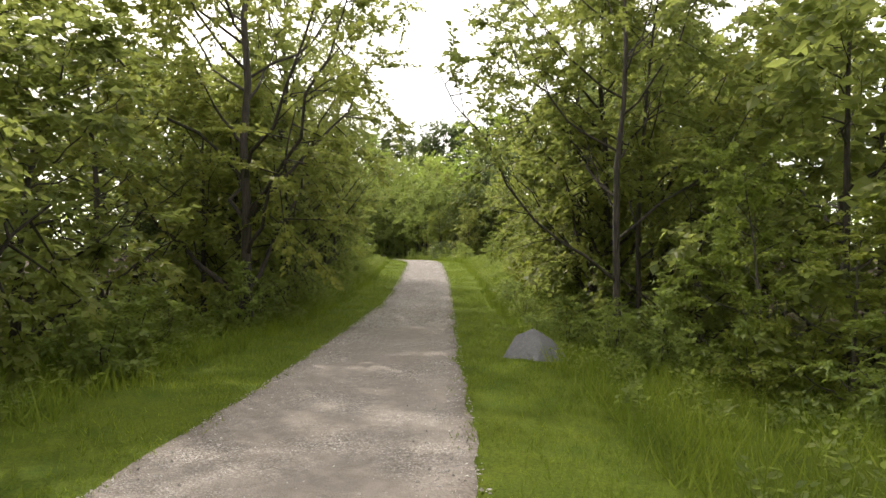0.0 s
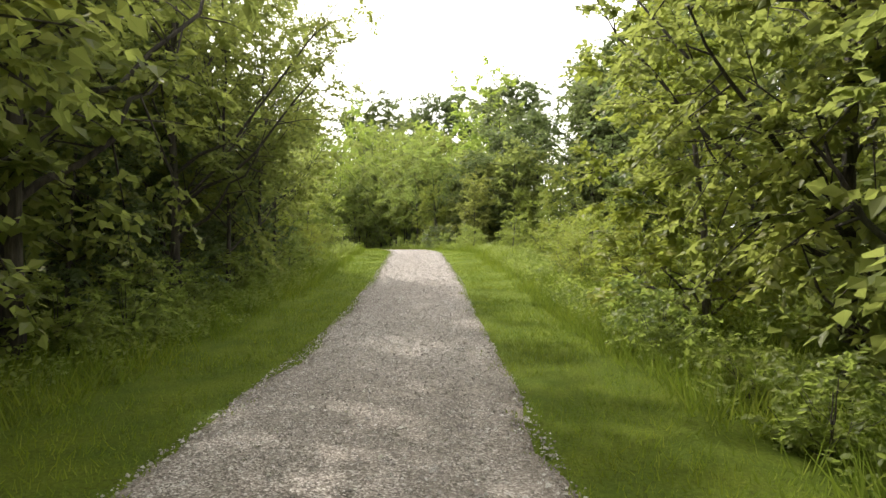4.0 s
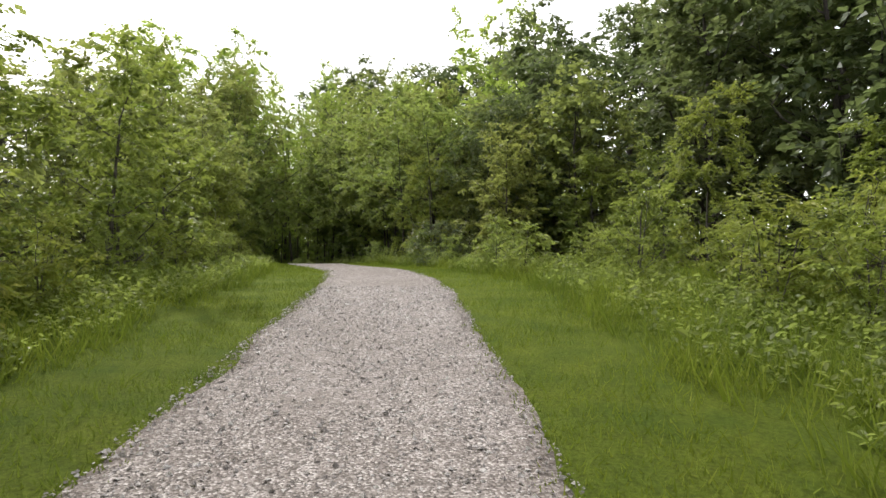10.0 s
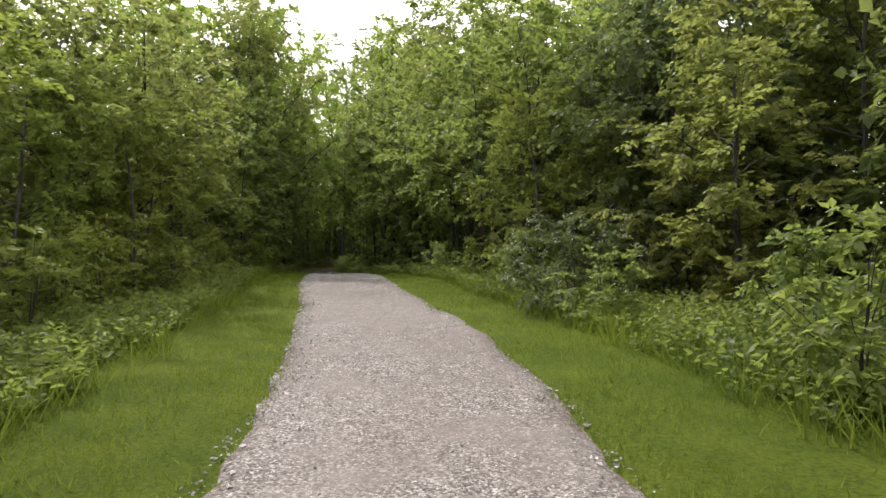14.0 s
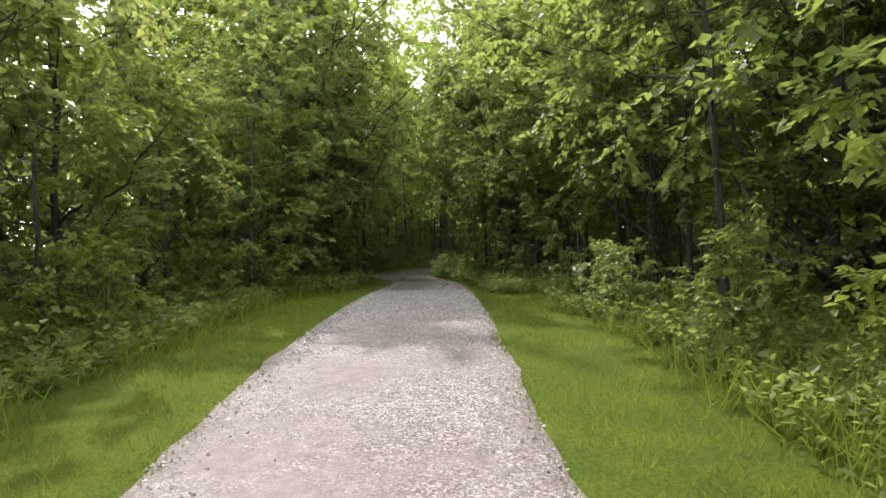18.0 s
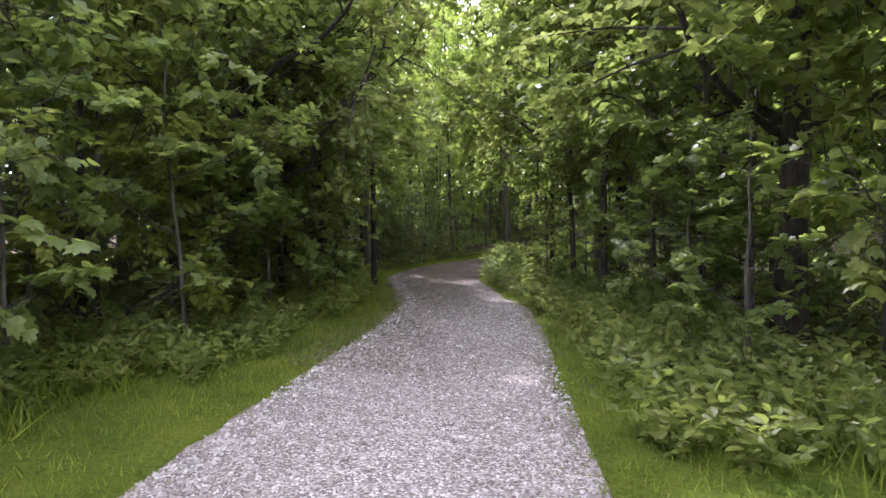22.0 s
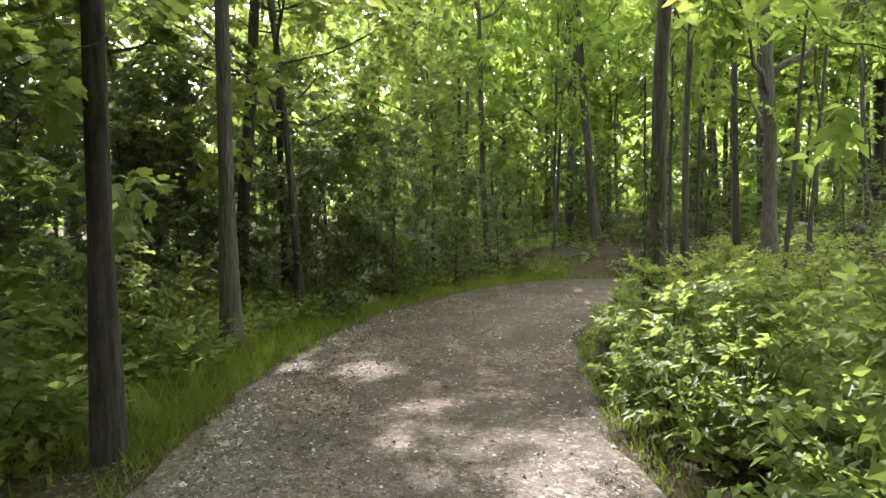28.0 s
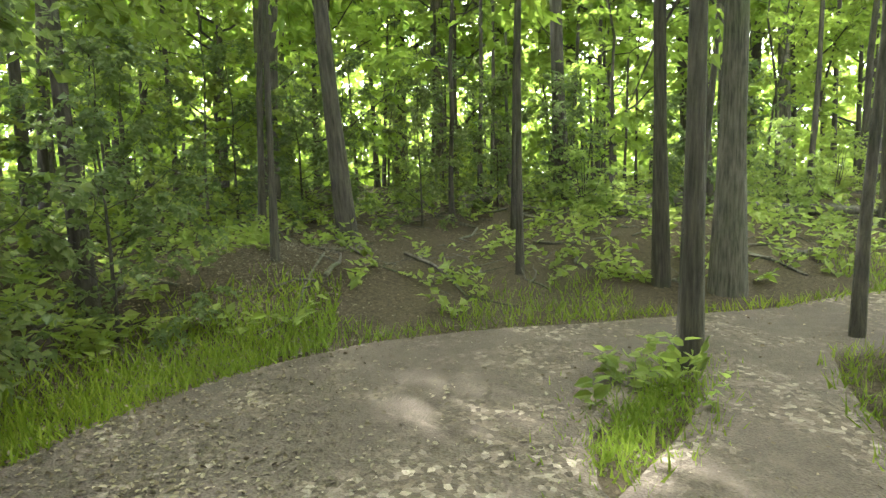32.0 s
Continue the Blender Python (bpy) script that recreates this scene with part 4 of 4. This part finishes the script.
def build_far_woods():
    """The leafy distance all round, beyond the trees that stand singly."""
    rng = np.random.default_rng(12)
    n = 45000
    az = rng.uniform(0, 2 * np.pi, n)
    r = rng.uniform(62, 95, n)
    h = 11 + 3 * np.sin(az * 13) + 2 * np.sin(az * 29 + 1)
    base = np.stack([-5 + np.cos(az) * r * 0.9, 38 + np.sin(az) * r, 0.5 + h * rng.random(n)], 1)
    way = rng.normal(0, 1, (n, 3))
    way[:, 2] -= 0.5
    up = np.array([0, 0, 1.0]) + rng.normal(0, 0.6, (n, 3))
    m = 105000                                             # the wood straight ahead, finer and down to the ground
    az = np.radians(rng.uniform(55, 135, m))
    r = rng.uniform(56, 80, m)
    near = np.stack([-5 + np.cos(az) * r * 0.9, 38 + np.sin(az) * r, 1.7 + 9 * rng.random(m) ** 2.3], 1)
    base = np.concatenate([base, near])
    way = np.concatenate([way, rng.normal(0, 1, (m, 3)) - (0, 0, 0.4)])
    up = np.concatenate([up, np.array([0, 0, 1.0]) + rng.normal(0, 0.6, (m, 3))])
    sizes = np.concatenate([rng.uniform(0.45, 1.0, n), rng.uniform(0.22, 0.5, m)])
    tagged(new("far_woods", mesh("far_woods", *leaves(base, way, up, sizes, 0.75, KITE), LEAF_WOOD)), "distant green wood all round", "woods", kind="stuff")


build_far_woods()


# ---- grass, gravel and litter ----
def build_grass():
    rng = np.random.default_rng(3)
    pieces = []
    for count, y0, y1, near, far, tall, side in ((52000, -1, 57, 0.0, 1.9, 0.075, -1), (52000, -1, 57, 0.0, 1.9, 0.075, 1), (34000, -1, 57, 1.3, 4.2, 0.28, -1),
                                                 (46000, -1, 57, 1.35, 5.5, 0.32, 1), (24000, 57, 70, 0.0, 1.4, 0.08, -1), (9000, 57, 68, 0.0, 1.0, 0.07, 1)):
        y = rng.uniform(y0, y1, count)
        d = near + (far - near) * rng.random(count) ** 1.25
        x = middle(y) + side * (half(y) + d - 0.06 - 0.12 * (np.sin(y * 2.3) * np.sin(y * 5.1 + side) > 0.2))
        keep = 0.5 + 0.5 * np.sin(x * 2.1 + 1.7 * np.sin(y * 1.3)) * np.cos(y * 1.7) > rng.random(count) * 0.55
        x, y, d = x[keep], y[keep], d[keep]
        base = np.stack([x, y, level(x, y) - 0.01], 1)
        n = len(x)
        h = tall * (0.5 + rng.random(n)) * np.clip(0.5 + d * 0.8, 0.5, 1)
        way = unit(np.stack([rng.normal(0, 0.45, n), rng.normal(0, 0.45, n), np.ones(n)], 1))
        side_v = unit(np.cross(way, np.stack([np.cos(y * 91), np.sin(y * 91), np.zeros(n)], 1)))
        w = (0.0035 + 0.004 * rng.random(n))[:, None] * (1.0 if tall < 0.1 else 1.3)
        v = np.stack([base - side_v * w, base + side_v * w, base + way * h[:, None]], 1).reshape(-1, 3)
        pieces.append((v, np.arange(n * 3).reshape(-1, 3)))
    for n, x0, x1, y0, y1, tall, patchy in ((110000, -15.0, -5.0, 63.0, 77.0, 0.09, True), (90000, -15.0, -11.6, 65.0, 74.2, 0.09, False)):
        x, y = rng.uniform(x0, x1, n), rng.uniform(y0, y1, n)
        off = off_trail(x, y)
        keep = (off > -0.05) & (off < 0.25 + 1.1 * rng.random(n) ** 1.5)
        if patchy:                                        # tufts at the far side of the bend, a close sward on the bank
            keep &= (waves(x * 2.2, y * 2.2) > 0.25) | (off < 0.12)
        x, y = x[keep], y[keep]
        n = len(x)
        base = np.stack([x, y, level(x, y) - 0.01], 1)
        way = unit(np.stack([rng.normal(0, 0.45, n), rng.normal(0, 0.45, n), np.ones(n)], 1))
        side_v = unit(np.cross(way, np.stack([np.cos(y * 91), np.sin(y * 91), np.zeros(n)], 1)))
        w = (0.004 + 0.004 * rng.random(n))[:, None]
        v = np.stack([base - side_v * w, base + side_v * w, base + way * (tall * (0.5 + rng.random(n)))[:, None]], 1).reshape(-1, 3)
        pieces.append((v, np.arange(n * 3).reshape(-1, 3)))
    n = 2600                                              # a tuft round the foot of the thin tree
    az, d, u = rng.uniform(0, 2 * np.pi, n), np.abs(rng.normal(0, 0.17, n)), rng.uniform(-0.2, 1.0, n)
    x, y = -10.35 + 0.7 * u + np.cos(az) * d, 71.75 + 0.85 * u + np.sin(az) * d
    base = np.stack([x, y, level(x, y) - 0.01], 1)
    way = unit(np.stack([rng.normal(0, 0.5, n), rng.normal(0, 0.5, n), np.ones(n)], 1))
    side_v = unit(np.cross(way, np.stack([np.cos(y * 91), np.sin(y * 91), np.zeros(n)], 1)))
    v = np.stack([base - side_v * 0.006, base + side_v * 0.006, base + way * (0.025 + 0.06 * rng.random(n) ** 1.5)[:, None]], 1).reshape(-1, 3)
    pieces.append((v, np.arange(n * 3).reshape(-1, 3)))
    tagged(new("grass", mesh("grass", *joined(pieces), BLADE)), "mown green grass verge, longer towards the thicket", "grass", kind="stuff")


def build_low_plants():
    rng = np.random.default_rng(8)
    pieces = []
    for count, y0, y1, near, far, size, side in ((420, -1, 57, 1.5, 3.4, 0.085, -1), (460, 39, 57, 1.35, 2.6, 0.07, 1), (420, 39, 57, 1.4, 2.6, 0.08, -1), (520, -1, 57, 1.5, 4.5, 0.085, 1), (520, 12, 45, 1.6, 3.8, 0.07, 1), (280, 12, 45, 1.4, 2.8, 0.065, -1), (460, 56, 72, 0.7, 2.4, 0.085, -1), (900, 56, 70, 0.35, 2.4, 0.085, 1)):
        y = rng.uniform(y0, y1, count)
        x = middle(y) + side * (half(y) + rng.uniform(near, far, count))
        for a in range(4):
            az = rng.uniform(0, 2 * np.pi, count)
            way = np.stack([np.cos(az) * 0.6, np.sin(az) * 0.6, rng.uniform(0.5, 1.3, count)], 1)
            start = np.stack([x, y, level(x, y)], 1)
            pieces.append(shoots(start, way, rng.uniform(0.2, 0.5, count), 7, size, 0.6, OVAL, rng, droop=0.25))
    n = 1900
    y = rng.uniform(60, 92, n)
    x = rng.uniform(-26, 6, n)
    free = (rng.random(n) < np.where((y > 74) & (x > -12.5), 0.75, 1.0)) & (np.abs(x - middle(np.minimum(y, 72.4))) > 2.0) & ((y > 75.2) | (np.hypot(x + 9.6, y - 72.2) > 2.7)) & ((y < 71.8) | (y > 75.2) | (x < -12.8))
    x, y = x[free], y[free]
    for a in range(3):
        az = rng.uniform(0, 2 * np.pi, len(x))
        way = np.stack([np.cos(az) * 0.7, np.sin(az) * 0.7, rng.uniform(0.4, 1.2, len(x))], 1)
        pieces.append(shoots(np.stack([x, y, level(x, y)], 1), way, rng.uniform(0.25, 0.7, len(x)), 7, 0.12, 0.62, KITE, rng, droop=0.25))
    for n, x0, x1, y0, y1 in ((1700, -16, -4, 65, 81), (600, -9.9, -6.6, 65.5, 71.3)):
        x, y = rng.uniform(x0, x1, n), rng.uniform(y0, y1, n)
        off = off_trail(x, y)
        free = (off > 0.12 + 0.5 * rng.random(n)) & ((y < 73.5) | (x < -12.5) | (rng.random(n) < 0.55))
        x, y = x[free], y[free]
        n = len(x)
        for a in range(3):
            az = rng.uniform(0, 2 * np.pi, n)
            way = np.stack([np.cos(az) * 0.7, np.sin(az) * 0.7, rng.uniform(0.4, 1.2, n)], 1)
            pieces.append(shoots(np.stack([x, y, level(x, y)], 1), way, rng.uniform(0.15, 0.45, n), 7, 0.09, 0.62, KITE, rng, droop=0.25))
    n = 15                                                # seedlings round the foot of the thin tree
    start = np.stack([-10.0 + rng.normal(0, 0.18, n), 72.25 + rng.normal(0, 0.2, n), np.full(n, float(level(-9.8, 72.3)))], 1)
    pieces.append(shoots(start, rng.normal(0, 0.5, (n, 3)) + (0, 0, 1.0), rng.uniform(0.15, 0.35, n), 8, 0.08, 0.6, OVAL, rng, droop=0.25))
    tagged(new("low_plants", mesh("low_plants", *joined(pieces), LEAF_LOW)), "low leafy weeds and seedlings along the trail", "plants", kind="stuff")


def build_gravel():
    rng = np.random.default_rng(9)
    count = 80000
    rough = rng.random(count) < 0.42                      # the climb is the stoniest stretch
    y = np.where(rough, np.where(rng.random(count) < 0.7, rng.uniform(13, 36, count), rng.uniform(52, 63, count)), np.where(rng.random(count) < 0.4, rng.uniform(50, 66, count), rng.uniform(0.5, 70, count)))
    kind = np.where(rough, 0.1, 1.0) * rng.random(count)
    f = np.where(kind < 0.45, rng.uniform(-1, 1, count), np.where(kind < 0.76, -1, 1) * (1 - np.abs(rng.normal(0, 0.22, count))))
    f += np.where(kind > 0.45, rng.normal(0, 0.07, count), 0)
    x = middle(y) + f * (half(y) + 0.08)
    r = (0.005 + 0.013 * rng.random(count) ** 2) * np.where(rough, 1.15, np.where(kind < 0.45, 0.7, 1.0))
    r *= np.where((f < -0.7) & (y > 40) & (y < 66), 1.2, 0.9)
    edge = np.clip((np.abs(f) - 0.88) / 0.14, 0, 1.3) ** 1.5
    base = np.stack([x, y, level(x, y) + 0.012 - 0.035 * edge], 1)
    o = np.array([(1, 0, 0), (0, 1, 0), (-1, 0, 0), (0, -1, 0), (0.1, 0, 0.75)], float)
    v = base[:, None] + r[:, None, None] * o[None] * (1 + rng.normal(0, 0.25, (count, 5, 1)))
    v += rng.normal(0, 0.25, (count, 5, 3)) * r[:, None, None]
    t = np.array([(0, 1, 4), (1, 2, 4), (2, 3, 4), (3, 0, 4)])
    tris = t[None] + (np.arange(count) * 5)[:, None, None]
    tagged(new("gravel", mesh("gravel", v.reshape(-1, 3), tris.reshape(-1, 3), PEBBLE)), "loose pale limestone chips on the trail", "gravel", kind="stuff")


def build_litter():
    rng = np.random.default_rng(10)
    count = 60000
    y = rng.uniform(57, 80, count)
    x = middle(np.minimum(y, 72)) + np.where(rng.random(count) < 0.55, rng.normal(-0.8, 0.5, count), rng.normal(-0.5, 3.6, count))
    base = np.stack([x, y, level(x, y) + 0.022], 1)
    az = rng.uniform(0, 2 * np.pi, count)
    way = np.stack([np.cos(az), np.sin(az), rng.normal(0, 0.2, count)], 1)
    up = np.array([0, 0, 1.0]) + rng.normal(0, 0.35, (count, 3))
    tagged(new("leaf_litter", mesh("leaf_litter", *leaves(base, way, up, 0.012 + 0.022 * rng.random(count) ** 1.5, 0.62, OVAL), DEAD_LEAF)), "brown dead leaves strewn on the forest floor", "leaf litter", kind="stuff")


def build_brushwood():
    """Dead twigs and branches that lie about on the floor of the wood."""
    rng = np.random.default_rng(17)
    pieces = []
    n = 1100
    x, y = rng.uniform(-19, -2, n), rng.uniform(63, 84, n)
    free = off_trail(x, y) > 0.7
    for px, py in zip(x[free], y[free]):
        ln, az = 0.3 + 1.5 * rng.random() ** 2, rng.uniform(0, 2 * np.pi)
        t = np.linspace(-0.5, 0.5, 5)
        bend = rng.normal(0, 0.06, 5) * ln
        q = np.stack([np.cos(az) * t * ln - np.sin(az) * bend, np.sin(az) * t * ln + np.cos(az) * bend, np.zeros(5)], 1)
        g = rng.uniform(0.006, 0.02)
        q[:, 2] = level(px + q[:, 0], py + q[:, 1]) - float(level(px, py)) + 0.6 * g + np.maximum(0, t * rng.normal(0, 0.2) * ln) + np.abs(rng.normal(0, 0.012, 5))
        limb = [tube(q, g * np.array([1, 0.9, 0.75, 0.55, 0.25]), 5)]
        if ln > 0.7:
            w = np.array([math.cos(az + 0.7), math.sin(az + 0.7), 0.25]) * 0.3 * ln
            limb.append(tube(q[2] + np.linspace(0, 1, 3)[:, None] * w, g * np.array([0.6, 0.4, 0.15]), 4))
        v, f = joined(limb)
        if -14.5 < px < -6 and 66 < py < 79:              # those beside the bend lie there singly
            ob = new("fallen_branch", mesh("fallen_branch", v, f, BARK, True))
            ob.location = (px, py, float(level(px, py)))
            tagged(ob, "dead grey branch lying on the leaf litter", "branch", "fallen branches")
        else:
            pieces.append((v + (px, py, float(level(px, py))), f))
    tagged(new("brushwood", mesh("brushwood", *joined(pieces), BARK, True)), "dead twigs and branches strewn on the forest floor", "brushwood", kind="stuff")


def flowering_shrub(x, y):
    arrays = grow(91, 1.5, 0.018, 0.12, 0.95, 6, 4, 5, 8, 0.075, KITE, 0.55, stems=3, rise=0.8)
    ob = woody("flowering_shrub", arrays, LEAF_GREY, BARK, "rounded grey-green shrub with small white blossoms", "shrub", "", False)
    rng = np.random.default_rng(92)
    az, h = rng.uniform(0, 2 * np.pi, 46), rng.uniform(0.35, 1.45, 46)
    r = 0.95 * np.sqrt(np.clip(1 - ((h - 0.8) / 0.85) ** 2, 0.05, 1)) * rng.uniform(0.85, 1.08, 46)
    spot = np.repeat(np.stack([np.cos(az) * r, np.sin(az) * r, h], 1), 12, axis=0) + rng.normal(0, 0.03, (552, 3))
    part("blossom", mesh("blossom", *leaves(spot, rng.normal(0, 1, (552, 3)), rng.normal(0, 1, (552, 3)) + (0, 0, 1.5), np.full(552, 0.018), 0.9, KITE), BLOSSOM), ob, "small white blossoms")
    ob.matrix_basis = pose(x, y, float(level(x, y)), 0, 0, 0)


def ivy(x, y, height, girth, seed, label):
    """Ivy that climbs a trunk."""
    rng = np.random.default_rng(seed)
    ob = new("ivy")
    ob.matrix_basis = pose(x, y, float(level(x, y)))
    tagged(ob, label, "ivy")
    pieces = []
    for k in range(4):
        n = int(34 * height)
        t = np.linspace(0, 1, n)
        top = height * rng.uniform(0.6, 1.0)
        az = rng.uniform(0, 2 * np.pi) + np.cumsum(rng.normal(0, 0.12, n))
        d = np.stack([np.cos(az), np.sin(az), np.zeros(n)], 1)
        spine = d * (girth * (1.25 - 0.3 * t))[:, None] + np.stack([np.zeros(n), np.zeros(n), t * top], 1)
        part("vine", mesh("vine", *tube(spine[::4], np.full(len(spine[::4]), 0.006), 4), BARK_DARK), ob)
        out = d * rng.uniform(0.0, 0.05, n)[:, None]
        pieces.append(leaves(spine + out, d * 0.4 + rng.normal(0, 0.5, (n, 3)) - np.array([0, 0, 0.7]), d + rng.normal(0, 0.3, (n, 3)), rng.uniform(0.03, 0.065, n), 0.85, OVAL))
    part("foliage", mesh("foliage", *joined(pieces), IVY), ob)


def fallen_log(x, y, length, girth, turn, seed):
    rng = np.random.default_rng(seed)
    t = np.linspace(-0.5, 0.5, 9)
    p = np.stack([t * length, np.cumsum(rng.normal(0, 0.02 * length, 9)), np.full(9, girth * 0.8)], 1)
    c, s = math.cos(radians(turn)), math.sin(radians(turn))
    g = level(x + p[:, 0] * c - p[:, 1] * s, y + p[:, 0] * s + p[:, 1] * c)
    p[:, 2] += g - g.mean()
    r = girth * (1 - 0.45 * (t + 0.5))
    v, f = tube(p, r, 10, rng)
    n = len(v)
    v = np.concatenate([v, p[:1], p[-1:]])
    caps = [(n, (i + 1) % 10, i) for i in range(10)] + [(n + 1, n - 10 + i, n - 10 + (i + 1) % 10) for i in range(10)]
    ob = new("fallen_log", mesh("fallen_log", v, np.concatenate([f, np.array(caps)]), BARK, True))
    ob.matrix_basis = pose(x, y, float(g.mean()), 0, 0, turn)
    tagged(ob, "weathered fallen log lying on the forest floor", "log", "fallen logs")


plant(GLADE[1], -16.4, 83.2, 1.05, 40, 1.55)
flowering_shrub(0.0, 44.5)
plant(BROAD[2], -2.0, 55.6, 0.9, 20, 0.9, (0, 0), "slim tree wrapped in ivy at the edge of the wood")
ivy(-2.0, 55.6, 3.2, 0.1, 93, "dark ivy climbing a slim trunk")
ivy(-9.66, 68.6, 2.6, 0.07, 94, "sparse ivy climbing a trunk beside the trail")
for k, (x, y, ln, g, tn) in enumerate(((-6.6, 78.3, 3.2, 0.14, 25), (-5.6, 77.4, 2.6, 0.1, -20), (-9.6, 79.6, 3.0, 0.12, 70), (-15.8, 71.4, 3.4, 0.09, 12), (-7.2, 79.6, 2.4, 0.11, -50))):
    fallen_log(x, y, ln, g, tn, 200 + k)
build_grass()
build_low_plants()
build_gravel()
build_litter()
build_brushwood()
